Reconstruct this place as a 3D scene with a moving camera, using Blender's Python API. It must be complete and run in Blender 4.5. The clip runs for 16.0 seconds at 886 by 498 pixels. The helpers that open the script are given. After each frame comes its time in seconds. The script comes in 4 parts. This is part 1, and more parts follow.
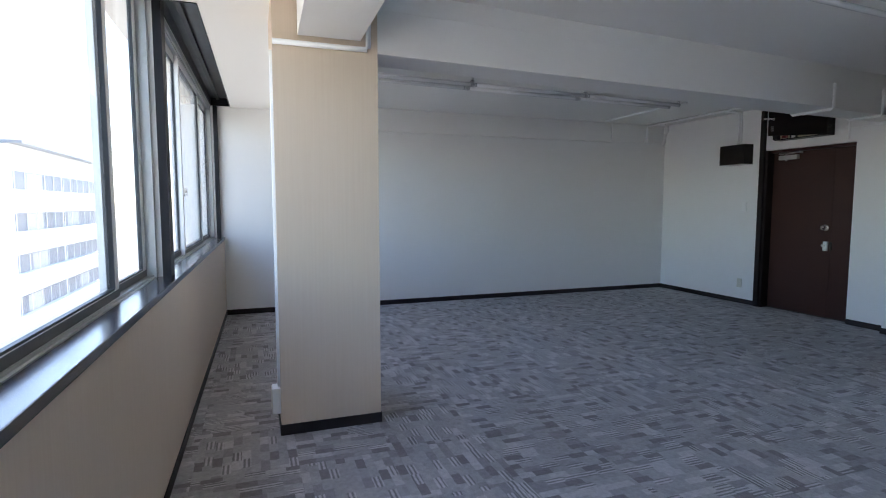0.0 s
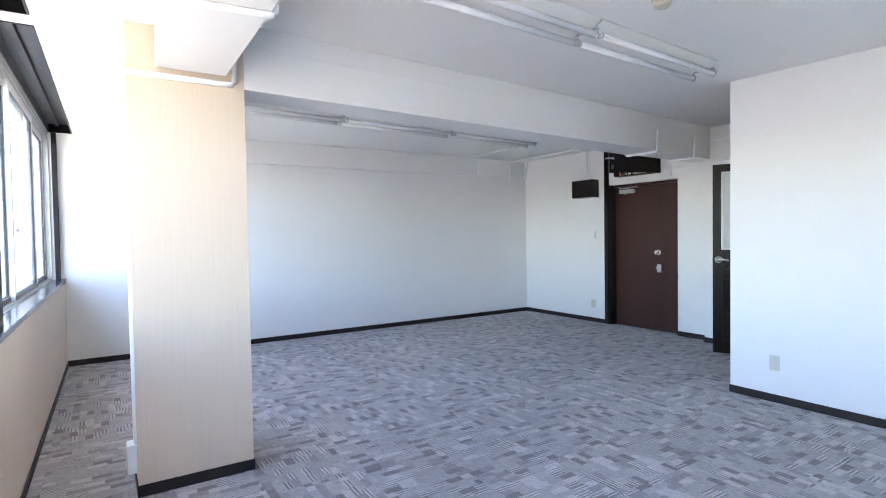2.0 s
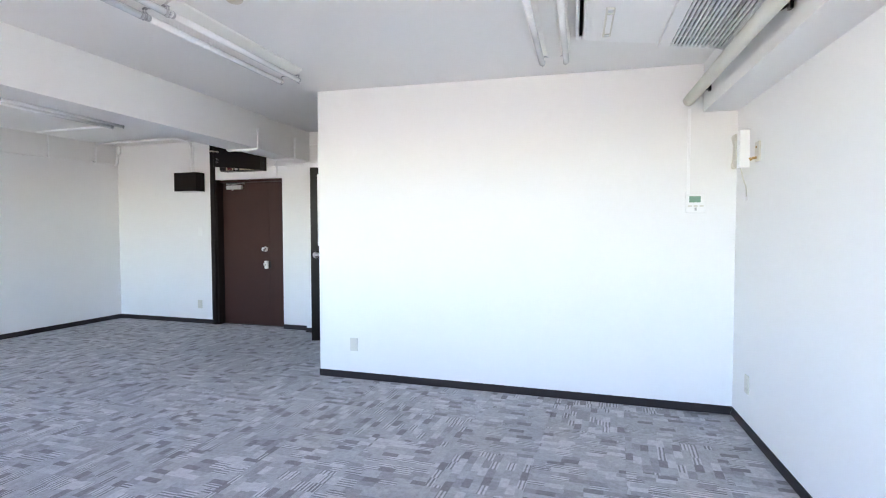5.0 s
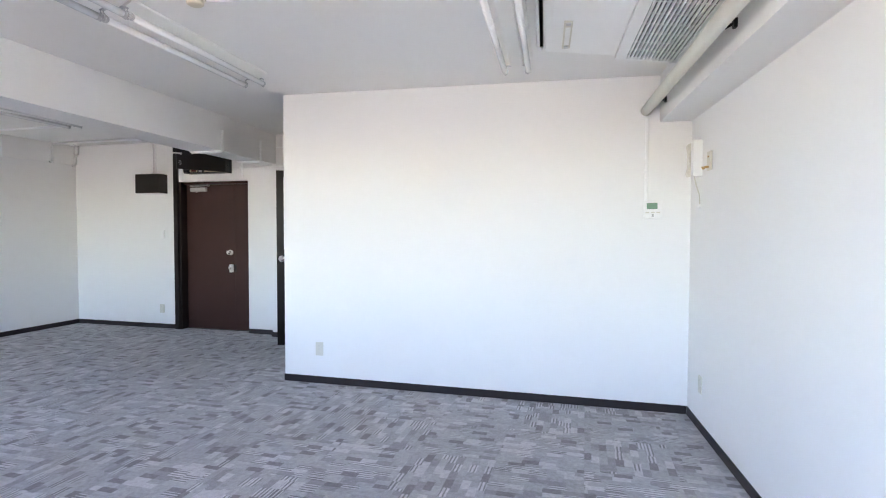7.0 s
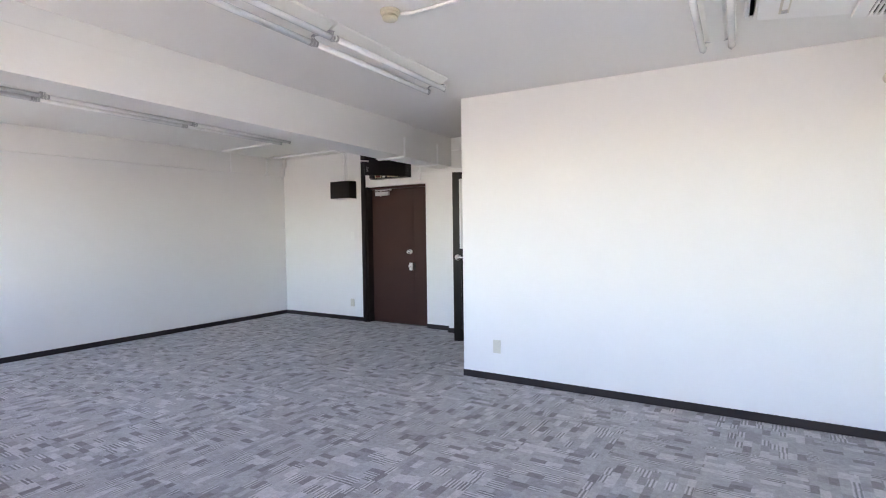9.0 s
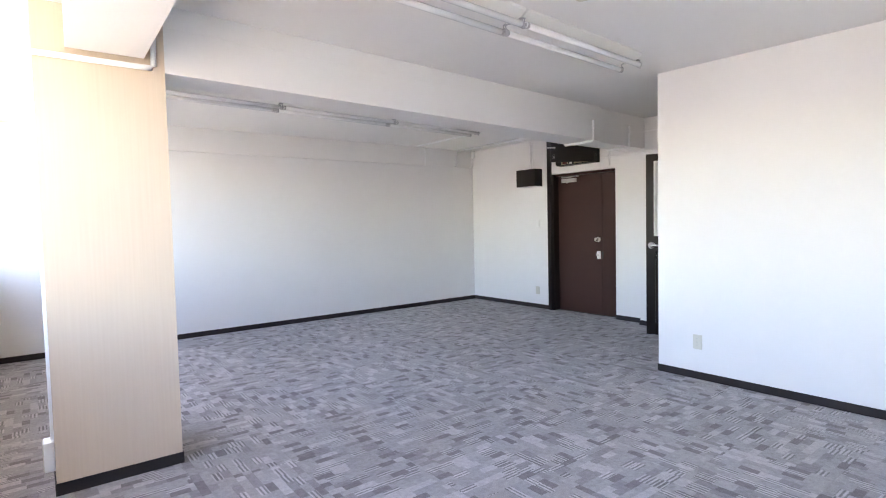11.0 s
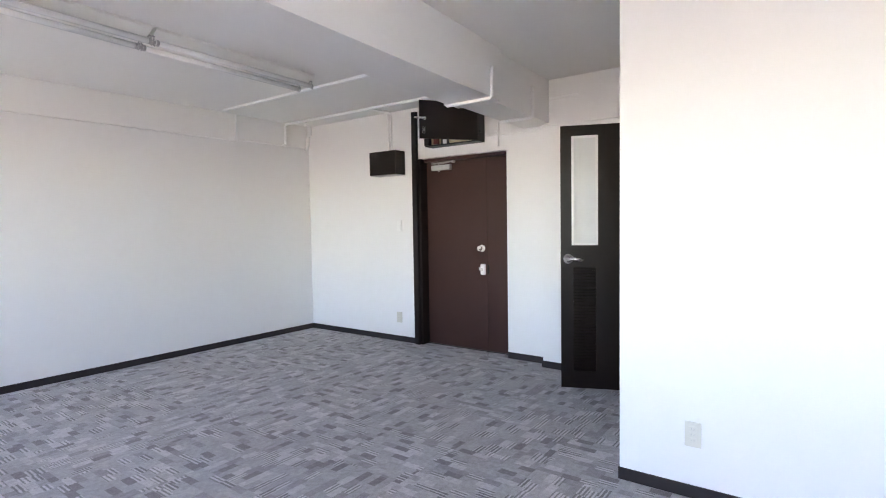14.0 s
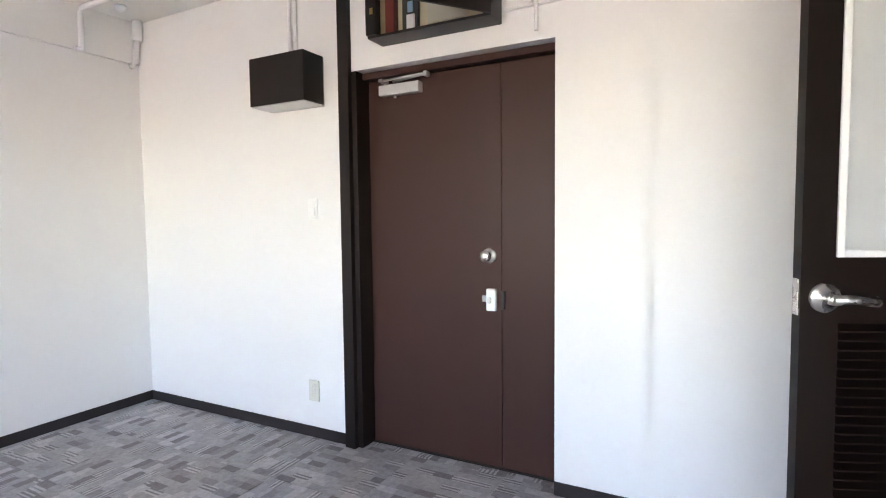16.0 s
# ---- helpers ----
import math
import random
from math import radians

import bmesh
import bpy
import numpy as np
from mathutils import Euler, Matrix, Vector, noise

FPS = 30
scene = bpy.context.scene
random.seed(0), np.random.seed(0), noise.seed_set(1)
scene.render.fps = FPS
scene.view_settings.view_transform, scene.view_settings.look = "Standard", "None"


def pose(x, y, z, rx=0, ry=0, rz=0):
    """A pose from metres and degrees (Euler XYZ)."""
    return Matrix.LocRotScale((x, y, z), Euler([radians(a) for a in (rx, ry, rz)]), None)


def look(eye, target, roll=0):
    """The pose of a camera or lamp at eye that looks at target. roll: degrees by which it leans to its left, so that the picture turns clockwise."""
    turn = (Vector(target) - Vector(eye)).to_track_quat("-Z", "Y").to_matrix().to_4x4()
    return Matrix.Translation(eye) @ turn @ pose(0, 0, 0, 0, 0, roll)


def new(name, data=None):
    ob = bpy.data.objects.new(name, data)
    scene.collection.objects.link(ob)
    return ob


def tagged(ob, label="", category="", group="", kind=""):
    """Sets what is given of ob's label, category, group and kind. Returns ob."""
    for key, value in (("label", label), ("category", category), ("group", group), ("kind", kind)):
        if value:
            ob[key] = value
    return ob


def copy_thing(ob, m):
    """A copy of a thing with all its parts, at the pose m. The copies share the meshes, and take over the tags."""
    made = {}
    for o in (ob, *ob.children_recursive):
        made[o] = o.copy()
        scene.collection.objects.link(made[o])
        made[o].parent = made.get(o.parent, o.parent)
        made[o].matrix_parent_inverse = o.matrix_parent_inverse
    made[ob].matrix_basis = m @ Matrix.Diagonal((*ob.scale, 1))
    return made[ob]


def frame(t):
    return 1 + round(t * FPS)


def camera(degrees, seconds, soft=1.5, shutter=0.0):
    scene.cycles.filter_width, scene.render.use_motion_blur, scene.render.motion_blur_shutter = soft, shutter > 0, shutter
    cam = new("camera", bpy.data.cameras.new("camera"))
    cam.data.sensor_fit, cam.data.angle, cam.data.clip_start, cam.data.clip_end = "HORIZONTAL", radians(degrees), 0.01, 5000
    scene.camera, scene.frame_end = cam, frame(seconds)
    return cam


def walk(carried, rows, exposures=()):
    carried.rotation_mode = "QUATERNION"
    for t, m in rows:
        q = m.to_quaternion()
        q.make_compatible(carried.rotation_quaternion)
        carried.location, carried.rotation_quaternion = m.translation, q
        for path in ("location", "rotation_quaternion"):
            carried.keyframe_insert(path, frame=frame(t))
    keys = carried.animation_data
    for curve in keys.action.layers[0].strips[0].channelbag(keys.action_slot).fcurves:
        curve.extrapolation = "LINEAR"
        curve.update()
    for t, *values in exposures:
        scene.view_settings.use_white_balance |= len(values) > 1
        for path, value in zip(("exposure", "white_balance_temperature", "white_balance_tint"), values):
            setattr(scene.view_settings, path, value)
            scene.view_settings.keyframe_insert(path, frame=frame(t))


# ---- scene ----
cam = camera(79.9, 16.0, soft=1.05)
PATH = [
    (0, (2.852, 2.736, 1.312), (3.526, 4.612, 1.147), -0.0),
    (0.5, (2.772, 2.663, 1.331), (3.589, 4.482, 1.17), -0.5),
    (1, (2.782, 2.673, 1.339), (3.657, 4.466, 1.199), -0.2),
    (1.5, (2.808, 2.665, 1.341), (3.763, 4.42, 1.267), -0.9),
    (2, (2.836, 2.66, 1.343), (3.927, 4.336, 1.286), -0.9),
    (2.5, (2.883, 2.636, 1.343), (4.117, 4.209, 1.284), -0.9),
    (3, (2.922, 2.622, 1.333), (4.317, 4.054, 1.273), -0.6),
    (3.5, (2.959, 2.606, 1.344), (4.522, 3.853, 1.272), -0.5),
    (4, (2.971, 2.58, 1.346), (4.678, 3.62, 1.264), -0.4),
    (4.5, (2.996, 2.518, 1.337), (4.807, 3.363, 1.257), -0.1),
    (5, (3.017, 2.476, 1.333), (4.916, 3.098, 1.254), -0.1),
    (5.2, (3.023, 2.459, 1.332), (4.949, 2.994, 1.253), -0.0),
    (5.7, (3.023, 2.445, 1.339), (4.988, 2.810, 1.262), -0.1),
    (6.2, (3.013, 2.425, 1.343), (4.981, 2.779, 1.269), 0.0),
    (6.7, (3.000, 2.419, 1.347), (4.951, 2.854, 1.277), 0.0),
    (7.3, (2.993, 2.426, 1.357), (4.899, 3.025, 1.285), 0.0),
    (7.5, (3.02, 2.463, 1.361), (4.911, 3.108, 1.288), -0.3),
    (8, (3.004, 2.464, 1.348), (4.848, 3.234, 1.285), -0.3),
    (8.5, (2.997, 2.502, 1.352), (4.763, 3.438, 1.287), -0.6),
    (9, (2.99, 2.544, 1.347), (4.673, 3.621, 1.277), -0.8),
    (9.5, (2.981, 2.568, 1.345), (4.581, 3.765, 1.271), -1.0),
    (10, (2.986, 2.587, 1.354), (4.475, 3.92, 1.279), -1.3),
    (10.6, (2.970, 2.581, 1.335), (4.318, 4.053, 1.253), -1.3),
    (11.2, (2.922, 2.536, 1.31), (4.067, 4.171, 1.205), -1.35),
    (11.8, (2.892, 2.521, 1.285), (3.860, 4.267, 1.155), -1.35),
    (12.3, (3.032, 2.726, 1.283), (4.019, 4.46, 1.143), -1.3),
    (12.5, (3.137, 2.87, 1.278), (4.183, 4.568, 1.135), -1.1),
    (13, (3.519, 3.267, 1.288), (4.832, 4.77, 1.162), -1.0),
    (13.5, (4.012, 3.712, 1.328), (5.416, 5.129, 1.19), -0.9),
    (14, (4.542, 4.176, 1.311), (6.156, 5.352, 1.214), -0.9),
    (14.5, (5.173, 4.647, 1.3), (6.826, 5.764, 1.162), -2.2),
    (15, (5.68, 5.118, 1.273), (7.364, 6.189, 1.14), -1.4),
    (15.5, (6.256, 5.562, 1.278), (7.987, 6.555, 1.149), -1.7),
    (16, (6.738, 6.022, 1.24), (8.507, 6.949, 1.12), -0.6),
]
EXPOSURES = [
    (0.0, 2.86, 6550, 16),
    (0.5, 3.38, 6530, 17),
    (1.0, 3.77, 6500, 17),
    (1.5, 4.04, 6520, 17),
    (2.0, 4.17, 6580, 18),
    (3.5, 4.34, 6750, 18.5),
    (5.0, 4.42, 6930, 19),
    (7.5, 4.20, 7260, 21.5),
    (9.0, 4.18, 7450, 23),
    (10.0, 4.26, 7480, 23),
    (11.3, 4.29, 7470, 23.5),
    (12.5, 4.37, 7500, 24),
    (14.0, 4.50, 7520, 24),
    (16.0, 4.88, 7800, 25),
]
walk(cam, [(t, look(eye, target, roll)) for t, eye, target, roll in PATH], EXPOSURES)

# ---- light ----
world = bpy.data.worlds.new("sky")
scene.world = world
world.use_nodes = True
wn = world.node_tree
sky = wn.nodes.new("ShaderNodeTexSky")
sky.sky_type = "NISHITA"
sky.sun_disc = False
sky.sun_elevation = radians(57)
sky.sun_rotation = radians(15)
wn.nodes["Background"].inputs["Strength"].default_value = 0.15
wn.links.new(sky.outputs[0], wn.nodes["Background"].inputs["Color"])
sun_data = bpy.data.lights.new("sun", "SUN")
sun_data.energy, sun_data.angle, sun_data.color = 4.2, radians(0.5), (1.0, 0.95, 0.88)
sun = new("sun", sun_data)
sun.matrix_world = look((14, 52, 80), (0, 0, 0))


# ---- materials ----
def nodes_of(name):
    m = bpy.data.materials.new(name)
    m.use_nodes = True
    nt = m.node_tree
    return m, nt, nt.nodes["Principled BSDF"]


def node(nt, kind, **values):
    n = nt.nodes.new(kind)
    for key, value in values.items():
        n.inputs[key].default_value = value
    return n


def math_node(nt, op, a, b=None):
    n = nt.nodes.new("ShaderNodeMath")
    n.operation = op
    for i, v in enumerate((a, b)):
        if v is None:
            continue
        if isinstance(v, (int, float)):
            n.inputs[i].default_value = v
        else:
            nt.links.new(v, n.inputs[i])
    return n.outputs[0]


def mix_color(nt, fac, a, b, blend="MIX"):
    n = nt.nodes.new("ShaderNodeMix")
    n.data_type, n.blend_type = "RGBA", blend
    for i, v in ((0, fac), (6, a), (7, b)):
        if isinstance(v, (int, float)):
            n.inputs[i].default_value = v
        elif isinstance(v, tuple):
            n.inputs[i].default_value = (*v, 1)
        else:
            nt.links.new(v, n.inputs[i])
    return n.outputs[2]


def surface(name, color, rough=0.6, metal=0.0, vary=0.08, scale=3.0, grain=60.0, bump=0.1, stretch=(1, 1, 1), streak=0.0, spec=0.5, depth=0.002):
    """Paint, plastic, metal or paper: two scales of colour variation, and a fine relief."""
    m, nt, b = nodes_of(name)
    co = nt.nodes.new("ShaderNodeTexCoord")
    mp = nt.nodes.new("ShaderNodeMapping")
    mp.inputs["Scale"].default_value = stretch
    nt.links.new(co.outputs["Object"], mp.inputs[0])
    big = node(nt, "ShaderNodeTexNoise", Scale=scale, Detail=4.0)
    fine = node(nt, "ShaderNodeTexNoise", Scale=grain, Detail=3.0)
    nt.links.new(co.outputs["Object"], big.inputs[0])
    nt.links.new(mp.outputs[0], fine.inputs[0])
    dark = tuple(c * (1 - vary) for c in color)
    light = tuple(min(1, c * (1 + vary * 0.6)) for c in color)
    col = mix_color(nt, big.outputs[0], dark, light)
    if streak:
        ramp = nt.nodes.new("ShaderNodeValToRGB")
        ramp.color_ramp.elements[0].position, ramp.color_ramp.elements[1].position = 0.3, 0.7
        nt.links.new(fine.outputs[0], ramp.inputs[0])
        col = mix_color(nt, ramp.outputs[0], mix_color(nt, 1.0, col, tuple(1 - streak * k for k in (0.7, 1, 1.3)), "MULTIPLY"), col)
    nt.links.new(col, b.inputs["Base Color"])
    b.inputs["Metallic"].default_value = metal
    b.inputs["Specular IOR Level"].default_value = spec
    nt.links.new(math_node(nt, "ADD", math_node(nt, "MULTIPLY", big.outputs[0], 0.16), rough - 0.08), b.inputs["Roughness"])
    if bump:
        bp = node(nt, "ShaderNodeBump", Strength=bump, Distance=depth)
        nt.links.new(fine.outputs[0], bp.inputs["Height"])
        nt.links.new(bp.outputs[0], b.inputs["Normal"])
    return m


WALLPAPER = surface("white_wallpaper", (0.85, 0.843, 0.826), 0.75, vary=0.03, scale=1.2, grain=240, bump=0.25, stretch=(1, 1, 0.35), depth=0.0015)
CEILING = surface("ceiling_paint", (0.885, 0.877, 0.852), 0.8, vary=0.03, scale=0.9, grain=160, bump=0.2)
BEAM = surface("painted_concrete", (0.875, 0.867, 0.843), 0.7, vary=0.04, scale=1.6, grain=45, bump=0.2, depth=0.003)
BEIGE = surface("beige_wood_grain_paper", (0.71, 0.58, 0.448), 0.5, vary=0.06, scale=1.3, grain=30, bump=0.06, stretch=(3, 3, 0.06), streak=0.055)
SKIRT = surface("dark_brown_vinyl", (0.033, 0.026, 0.027), 0.5, vary=0.15, grain=120, bump=0.06, spec=0.2)
DOOR_BROWN = surface("brown_steel_sheet", (0.054, 0.0228, 0.0187), 0.42, vary=0.2, scale=2.2, grain=300, bump=0.05, spec=0.24)
DOOR_BLACK = surface("black_painted_wood", (0.0095, 0.0048, 0.0040), 0.36, vary=0.25, scale=3, grain=26, bump=0.08, stretch=(2, 2, 0.12), spec=0.17)
BOX_BROWN = surface("dark_brown_metal", (0.013, 0.008, 0.007), 0.42, vary=0.15, grain=220, bump=0.04, spec=0.28)
SILL = surface("dark_varnished_sill", (0.045, 0.042, 0.05), 0.2, vary=0.25, scale=5, grain=30, bump=0.1, stretch=(3, 0.2, 3))
ALU = surface("aluminium", (0.62, 0.64, 0.65), 0.4, metal=0.75, vary=0.1, scale=8, grain=200, bump=0.04)
ALU_FRAME = surface("grey_anodised_frame", (0.46, 0.48, 0.48), 0.42, metal=0.35, vary=0.15, scale=8, grain=200, bump=0.04)
# sash aluminium darkened for the bottom rail: its backlit shade is in the colour
RAIL_SHADE = surface("shaded_sash_rail", (0.13, 0.135, 0.135), 0.5, metal=0.2, vary=0.2, scale=10, grain=150, bump=0.05)
# sash aluminium lightened: the window glow on the stiles is in the colour
ALU_SASH = surface("lit_anodised_sash", (0.74, 0.755, 0.75), 0.4, metal=0.15, vary=0.12, scale=8, grain=200, bump=0.04)
ALU_DARK = surface("dark_weather_strip", (0.03, 0.035, 0.04), 0.5, vary=0.2, bump=0.05)
CHROME = surface("satin_nickel", (0.80, 0.78, 0.74), 0.28, metal=1.0, vary=0.08, scale=20, bump=0.0)
STEEL = surface("silver_paint", (0.55, 0.55, 0.55), 0.35, metal=0.6, vary=0.05, bump=0.03)
WHITE = surface("white_plastic", (0.88, 0.88, 0.86), 0.4, vary=0.03, grain=90, bump=0.03)
CONDUIT = surface("glossy_white_conduit", (0.93, 0.93, 0.92), 0.35, vary=0.02, grain=90, bump=0.02)
TUBE_OFF = surface("unlit_tube_glass", (0.92, 0.925, 0.92), 0.25, vary=0.02, bump=0.0)
FITTING = surface("white_enamel", (0.87, 0.87, 0.83), 0.5, vary=0.05, grain=80, bump=0.03)
CREAM = surface("cream_plastic", (0.66, 0.62, 0.50), 0.42, vary=0.05, bump=0.03)
IVORY = surface("ivory_plate", (0.68, 0.655, 0.565), 0.4, vary=0.04, bump=0.02)
SOCKET_GREY = surface("grey_socket", (0.45, 0.45, 0.42), 0.45, vary=0.05, bump=0.02)
LCD = surface("green_lcd", (0.16, 0.30, 0.20), 0.25, vary=0.04, bump=0.0)
BLACK = surface("black_plastic", (0.012, 0.012, 0.012), 0.45, vary=0.1, bump=0.02)
SLOT_BLACK = surface("matt_black_slot", (0.004, 0.004, 0.004), 0.9, vary=0.1, bump=0.02, spec=0.05)
BRASS = surface("tarnished_brass", (0.55, 0.36, 0.14), 0.35, metal=0.9, vary=0.15, scale=30, bump=0.05)
RED = surface("dark_red_breaker", (0.16, 0.02, 0.015), 0.35, vary=0.1, bump=0.02)
BREAKER = surface("cream_breaker_panel", (0.70, 0.62, 0.42), 0.4, vary=0.05, bump=0.02)
BLUE_SCREEN = surface("pale_blue_label", (0.25, 0.45, 0.6), 0.4, vary=0.05, bump=0.0)
INSULATION = surface("wrapped_pipe_tape", (0.72, 0.70, 0.615), 0.5, vary=0.06, scale=6, grain=30, bump=0.25, stretch=(0.6, 3, 3))
POST = surface("black_post_paint", (0.009, 0.009, 0.012), 0.5, vary=0.2, scale=4, grain=40, bump=0.06, stretch=(3, 3, 0.2), spec=0.3)
FILTER = surface("dark_filter_mesh", (0.02, 0.021, 0.022), 0.8, vary=0.15, grain=200, bump=0.1)
CURTAIN_BOX = surface("black_curtain_box", (0.010, 0.010, 0.011), 0.35, vary=0.3, scale=6, grain=20, bump=0.08, stretch=(3, 0.15, 3))
FACADE = surface("pale_render", (0.74, 0.74, 0.73), 0.8, vary=0.06, scale=0.3, grain=6, bump=0.1, depth=0.01)
FAR_GLASS = surface("far_window_glass", (0.15, 0.165, 0.195), 0.45, vary=0.35, scale=0.6, bump=0.0, spec=0.15)
CURTAIN = surface("far_curtain", (0.36, 0.36, 0.35), 0.8, vary=0.2, scale=2, grain=8, bump=0.2, stretch=(4, 4, 0.2))
PAVING = surface("pale_concrete_paving", (0.24, 0.217, 0.18), 0.85, vary=0.15, scale=0.1, grain=3, bump=0.2, depth=0.01)
ASPHALT = surface("asphalt", (0.05, 0.05, 0.052), 0.85, vary=0.3, scale=0.4, grain=30, bump=0.3, depth=0.01)
LEDGER = surface("roof_metal", (0.16, 0.18, 0.21), 0.45, vary=0.1, bump=0.03)


def glass(name, tint):
    m = bpy.data.materials.new(name)
    m.use_nodes = True
    nt = m.node_tree
    nt.nodes.clear()
    out = nt.nodes.new("ShaderNodeOutputMaterial")
    clear = nt.nodes.new("ShaderNodeBsdfTransparent")
    clear.inputs[0].default_value = (*tint, 1)
    gloss = nt.nodes.new("ShaderNodeBsdfGlossy")
    gloss.inputs["Roughness"].default_value = 0.02
    facing = node(nt, "ShaderNodeLayerWeight", Blend=0.5)
    gain = math_node(nt, "ADD", math_node(nt, "MULTIPLY", math_node(nt, "POWER", facing.outputs["Facing"], 5.0), 0.55), 0.03)
    mix = nt.nodes.new("ShaderNodeMixShader")
    nt.links.new(gain, mix.inputs[0])
    nt.links.new(clear.outputs[0], mix.inputs[1])
    nt.links.new(gloss.outputs[0], mix.inputs[2])
    nt.links.new(mix.outputs[0], out.inputs[0])
    return m


PANE = glass("window_glass", (0.95, 0.98, 0.99))
FROSTED, fnt, fb = nodes_of("frosted_glass")
fb.inputs["Base Color"].default_value = (0.74, 0.745, 0.73, 1)
fb.inputs["Roughness"].default_value = 0.28
fb.inputs["Transmission Weight"].default_value = 0.25
fn = node(fnt, "ShaderNodeTexNoise", Scale=180.0, Detail=3.0)
fbp = node(fnt, "ShaderNodeBump", Strength=0.3, Distance=0.001)
fnt.links.new(fn.outputs[0], fbp.inputs["Height"])
fnt.links.new(fbp.outputs[0], fb.inputs["Normal"])


def carpet_material():
    """Woven carpet tile: staggered patches, plain light, mid and dark, some with raised light lines along them."""
    m, nt, b = nodes_of("patchwork_carpet")
    co = nt.nodes.new("ShaderNodeTexCoord")
    info = nt.nodes.new("ShaderNodeObjectInfo")
    sep = nt.nodes.new("ShaderNodeSeparateXYZ")
    nt.links.new(co.outputs["Object"], sep.inputs[0])
    x, y, rnd = sep.outputs[0], sep.outputs[1], info.outputs["Random"]
    seed = math_node(nt, "MULTIPLY", rnd, 91.7)

    def white(a, c):
        n = nt.nodes.new("ShaderNodeTexWhiteNoise")
        n.noise_dimensions = "3D"
        cb = nt.nodes.new("ShaderNodeCombineXYZ")
        for i, v in enumerate((a, c, seed)):
            nt.links.new(v, cb.inputs[i])
        nt.links.new(cb.outputs[0], n.inputs[0])
        return n

    # tufts make the borders of the patches a little ragged
    ragged = node(nt, "ShaderNodeTexNoise", Scale=160.0, Detail=1.0)
    nt.links.new(co.outputs["Object"], ragged.inputs[0])
    off = math_node(nt, "MULTIPLY", math_node(nt, "SUBTRACT", ragged.outputs[0], 0.5), 0.011)
    x, y = math_node(nt, "ADD", x, off), math_node(nt, "SUBTRACT", y, off)
    row = math_node(nt, "FLOOR", math_node(nt, "DIVIDE", math_node(nt, "ADD", y, 0.25), 0.0460))
    shift = white(row, row)
    along = math_node(nt, "ADD", math_node(nt, "DIVIDE", x, 0.097), math_node(nt, "MULTIPLY", shift.outputs["Value"], 7.0))
    column_of = math_node(nt, "FLOOR", along)
    cell = white(column_of, row)
    ramp = nt.nodes.new("ShaderNodeValToRGB")
    ramp.color_ramp.interpolation = "CONSTANT"
    el = ramp.color_ramp.elements
    el[0].position, el[0].color = 0.0, (0.214, 0.199, 0.203, 1)
    el[1].position, el[1].color = 0.15, (0.272, 0.256, 0.260, 1)
    for p, g in ((0.34, 0.288), (0.52, 0.272), (0.68, 0.252), (0.84, 0.352)):
        e = el.new(p)
        e.position, e.color = p, (g * 1.035, g * 0.977, g * 0.992, 1)
    nt.links.new(cell.outputs["Value"], ramp.inputs[0])
    other = nt.nodes.new("ShaderNodeSeparateColor")
    nt.links.new(cell.outputs["Color"], other.inputs[0])
    # one patch in eight is dark, never in two rows running
    every = math_node(nt, "LESS_THAN", math_node(nt, "FLOORED_MODULO", math_node(nt, "ADD", column_of, math_node(nt, "MULTIPLY", row, 2.0)), 4.0), 0.5)
    second = math_node(nt, "LESS_THAN", math_node(nt, "FLOORED_MODULO", row, 2.0), 0.5)
    dark = math_node(nt, "MULTIPLY", math_node(nt, "MULTIPLY", every, second), math_node(nt, "LESS_THAN", other.outputs[0], 0.8))
    plain = mix_color(nt, math_node(nt, "MULTIPLY", dark, 0.85), ramp.outputs[0], (0.136, 0.119, 0.122))
    lined = math_node(nt, "LESS_THAN", other.outputs[1], 0.19)
    wave = math_node(nt, "SINE", math_node(nt, "ADD", math_node(nt, "MULTIPLY", y, 2 * math.pi / 0.0215), math_node(nt, "MULTIPLY", other.outputs[2], 6.0)))
    bright = math_node(nt, "GREATER_THAN", wave, 0.35)
    shade = math_node(nt, "LESS_THAN", wave, -0.45)
    lines = mix_color(nt, bright, mix_color(nt, shade, plain, (0.125, 0.118, 0.12)), (0.425, 0.402, 0.408))
    col = mix_color(nt, math_node(nt, "MULTIPLY", lined, 0.8), plain, lines)
    tuft = node(nt, "ShaderNodeTexNoise", Scale=240.0, Detail=2.0)
    fleck = node(nt, "ShaderNodeTexNoise", Scale=38.0, Detail=3.0)
    wear = node(nt, "ShaderNodeTexNoise", Scale=7.0, Detail=3.0)
    for n in (tuft, fleck, wear):
        nt.links.new(co.outputs["Object"], n.inputs[0])
    grey = math_node(nt, "ADD", math_node(nt, "MULTIPLY", tuft.outputs[0], 0.9), math_node(nt, "MULTIPLY", wear.outputs[0], 0.25))
    grey = math_node(nt, "ADD", grey, math_node(nt, "MULTIPLY", fleck.outputs[0], 0.75))
    grey = math_node(nt, "ADD", grey, math_node(nt, "MULTIPLY", rnd, 0.14))
    cg = nt.nodes.new("ShaderNodeCombineColor")
    g2 = math_node(nt, "MULTIPLY", math_node(nt, "ADD", grey, 0.02), 1.25)
    for i in range(3):
        nt.links.new(g2, cg.inputs[i])
    col = mix_color(nt, 1.0, col, cg.outputs[0], "MULTIPLY")
    nt.links.new(col, b.inputs["Base Color"])
    b.inputs["Roughness"].default_value = 0.95
    b.inputs["Specular IOR Level"].default_value = 0.2
    b.inputs["Sheen Weight"].default_value = 0.15
    bp = node(nt, "ShaderNodeBump", Strength=0.7, Distance=0.004)
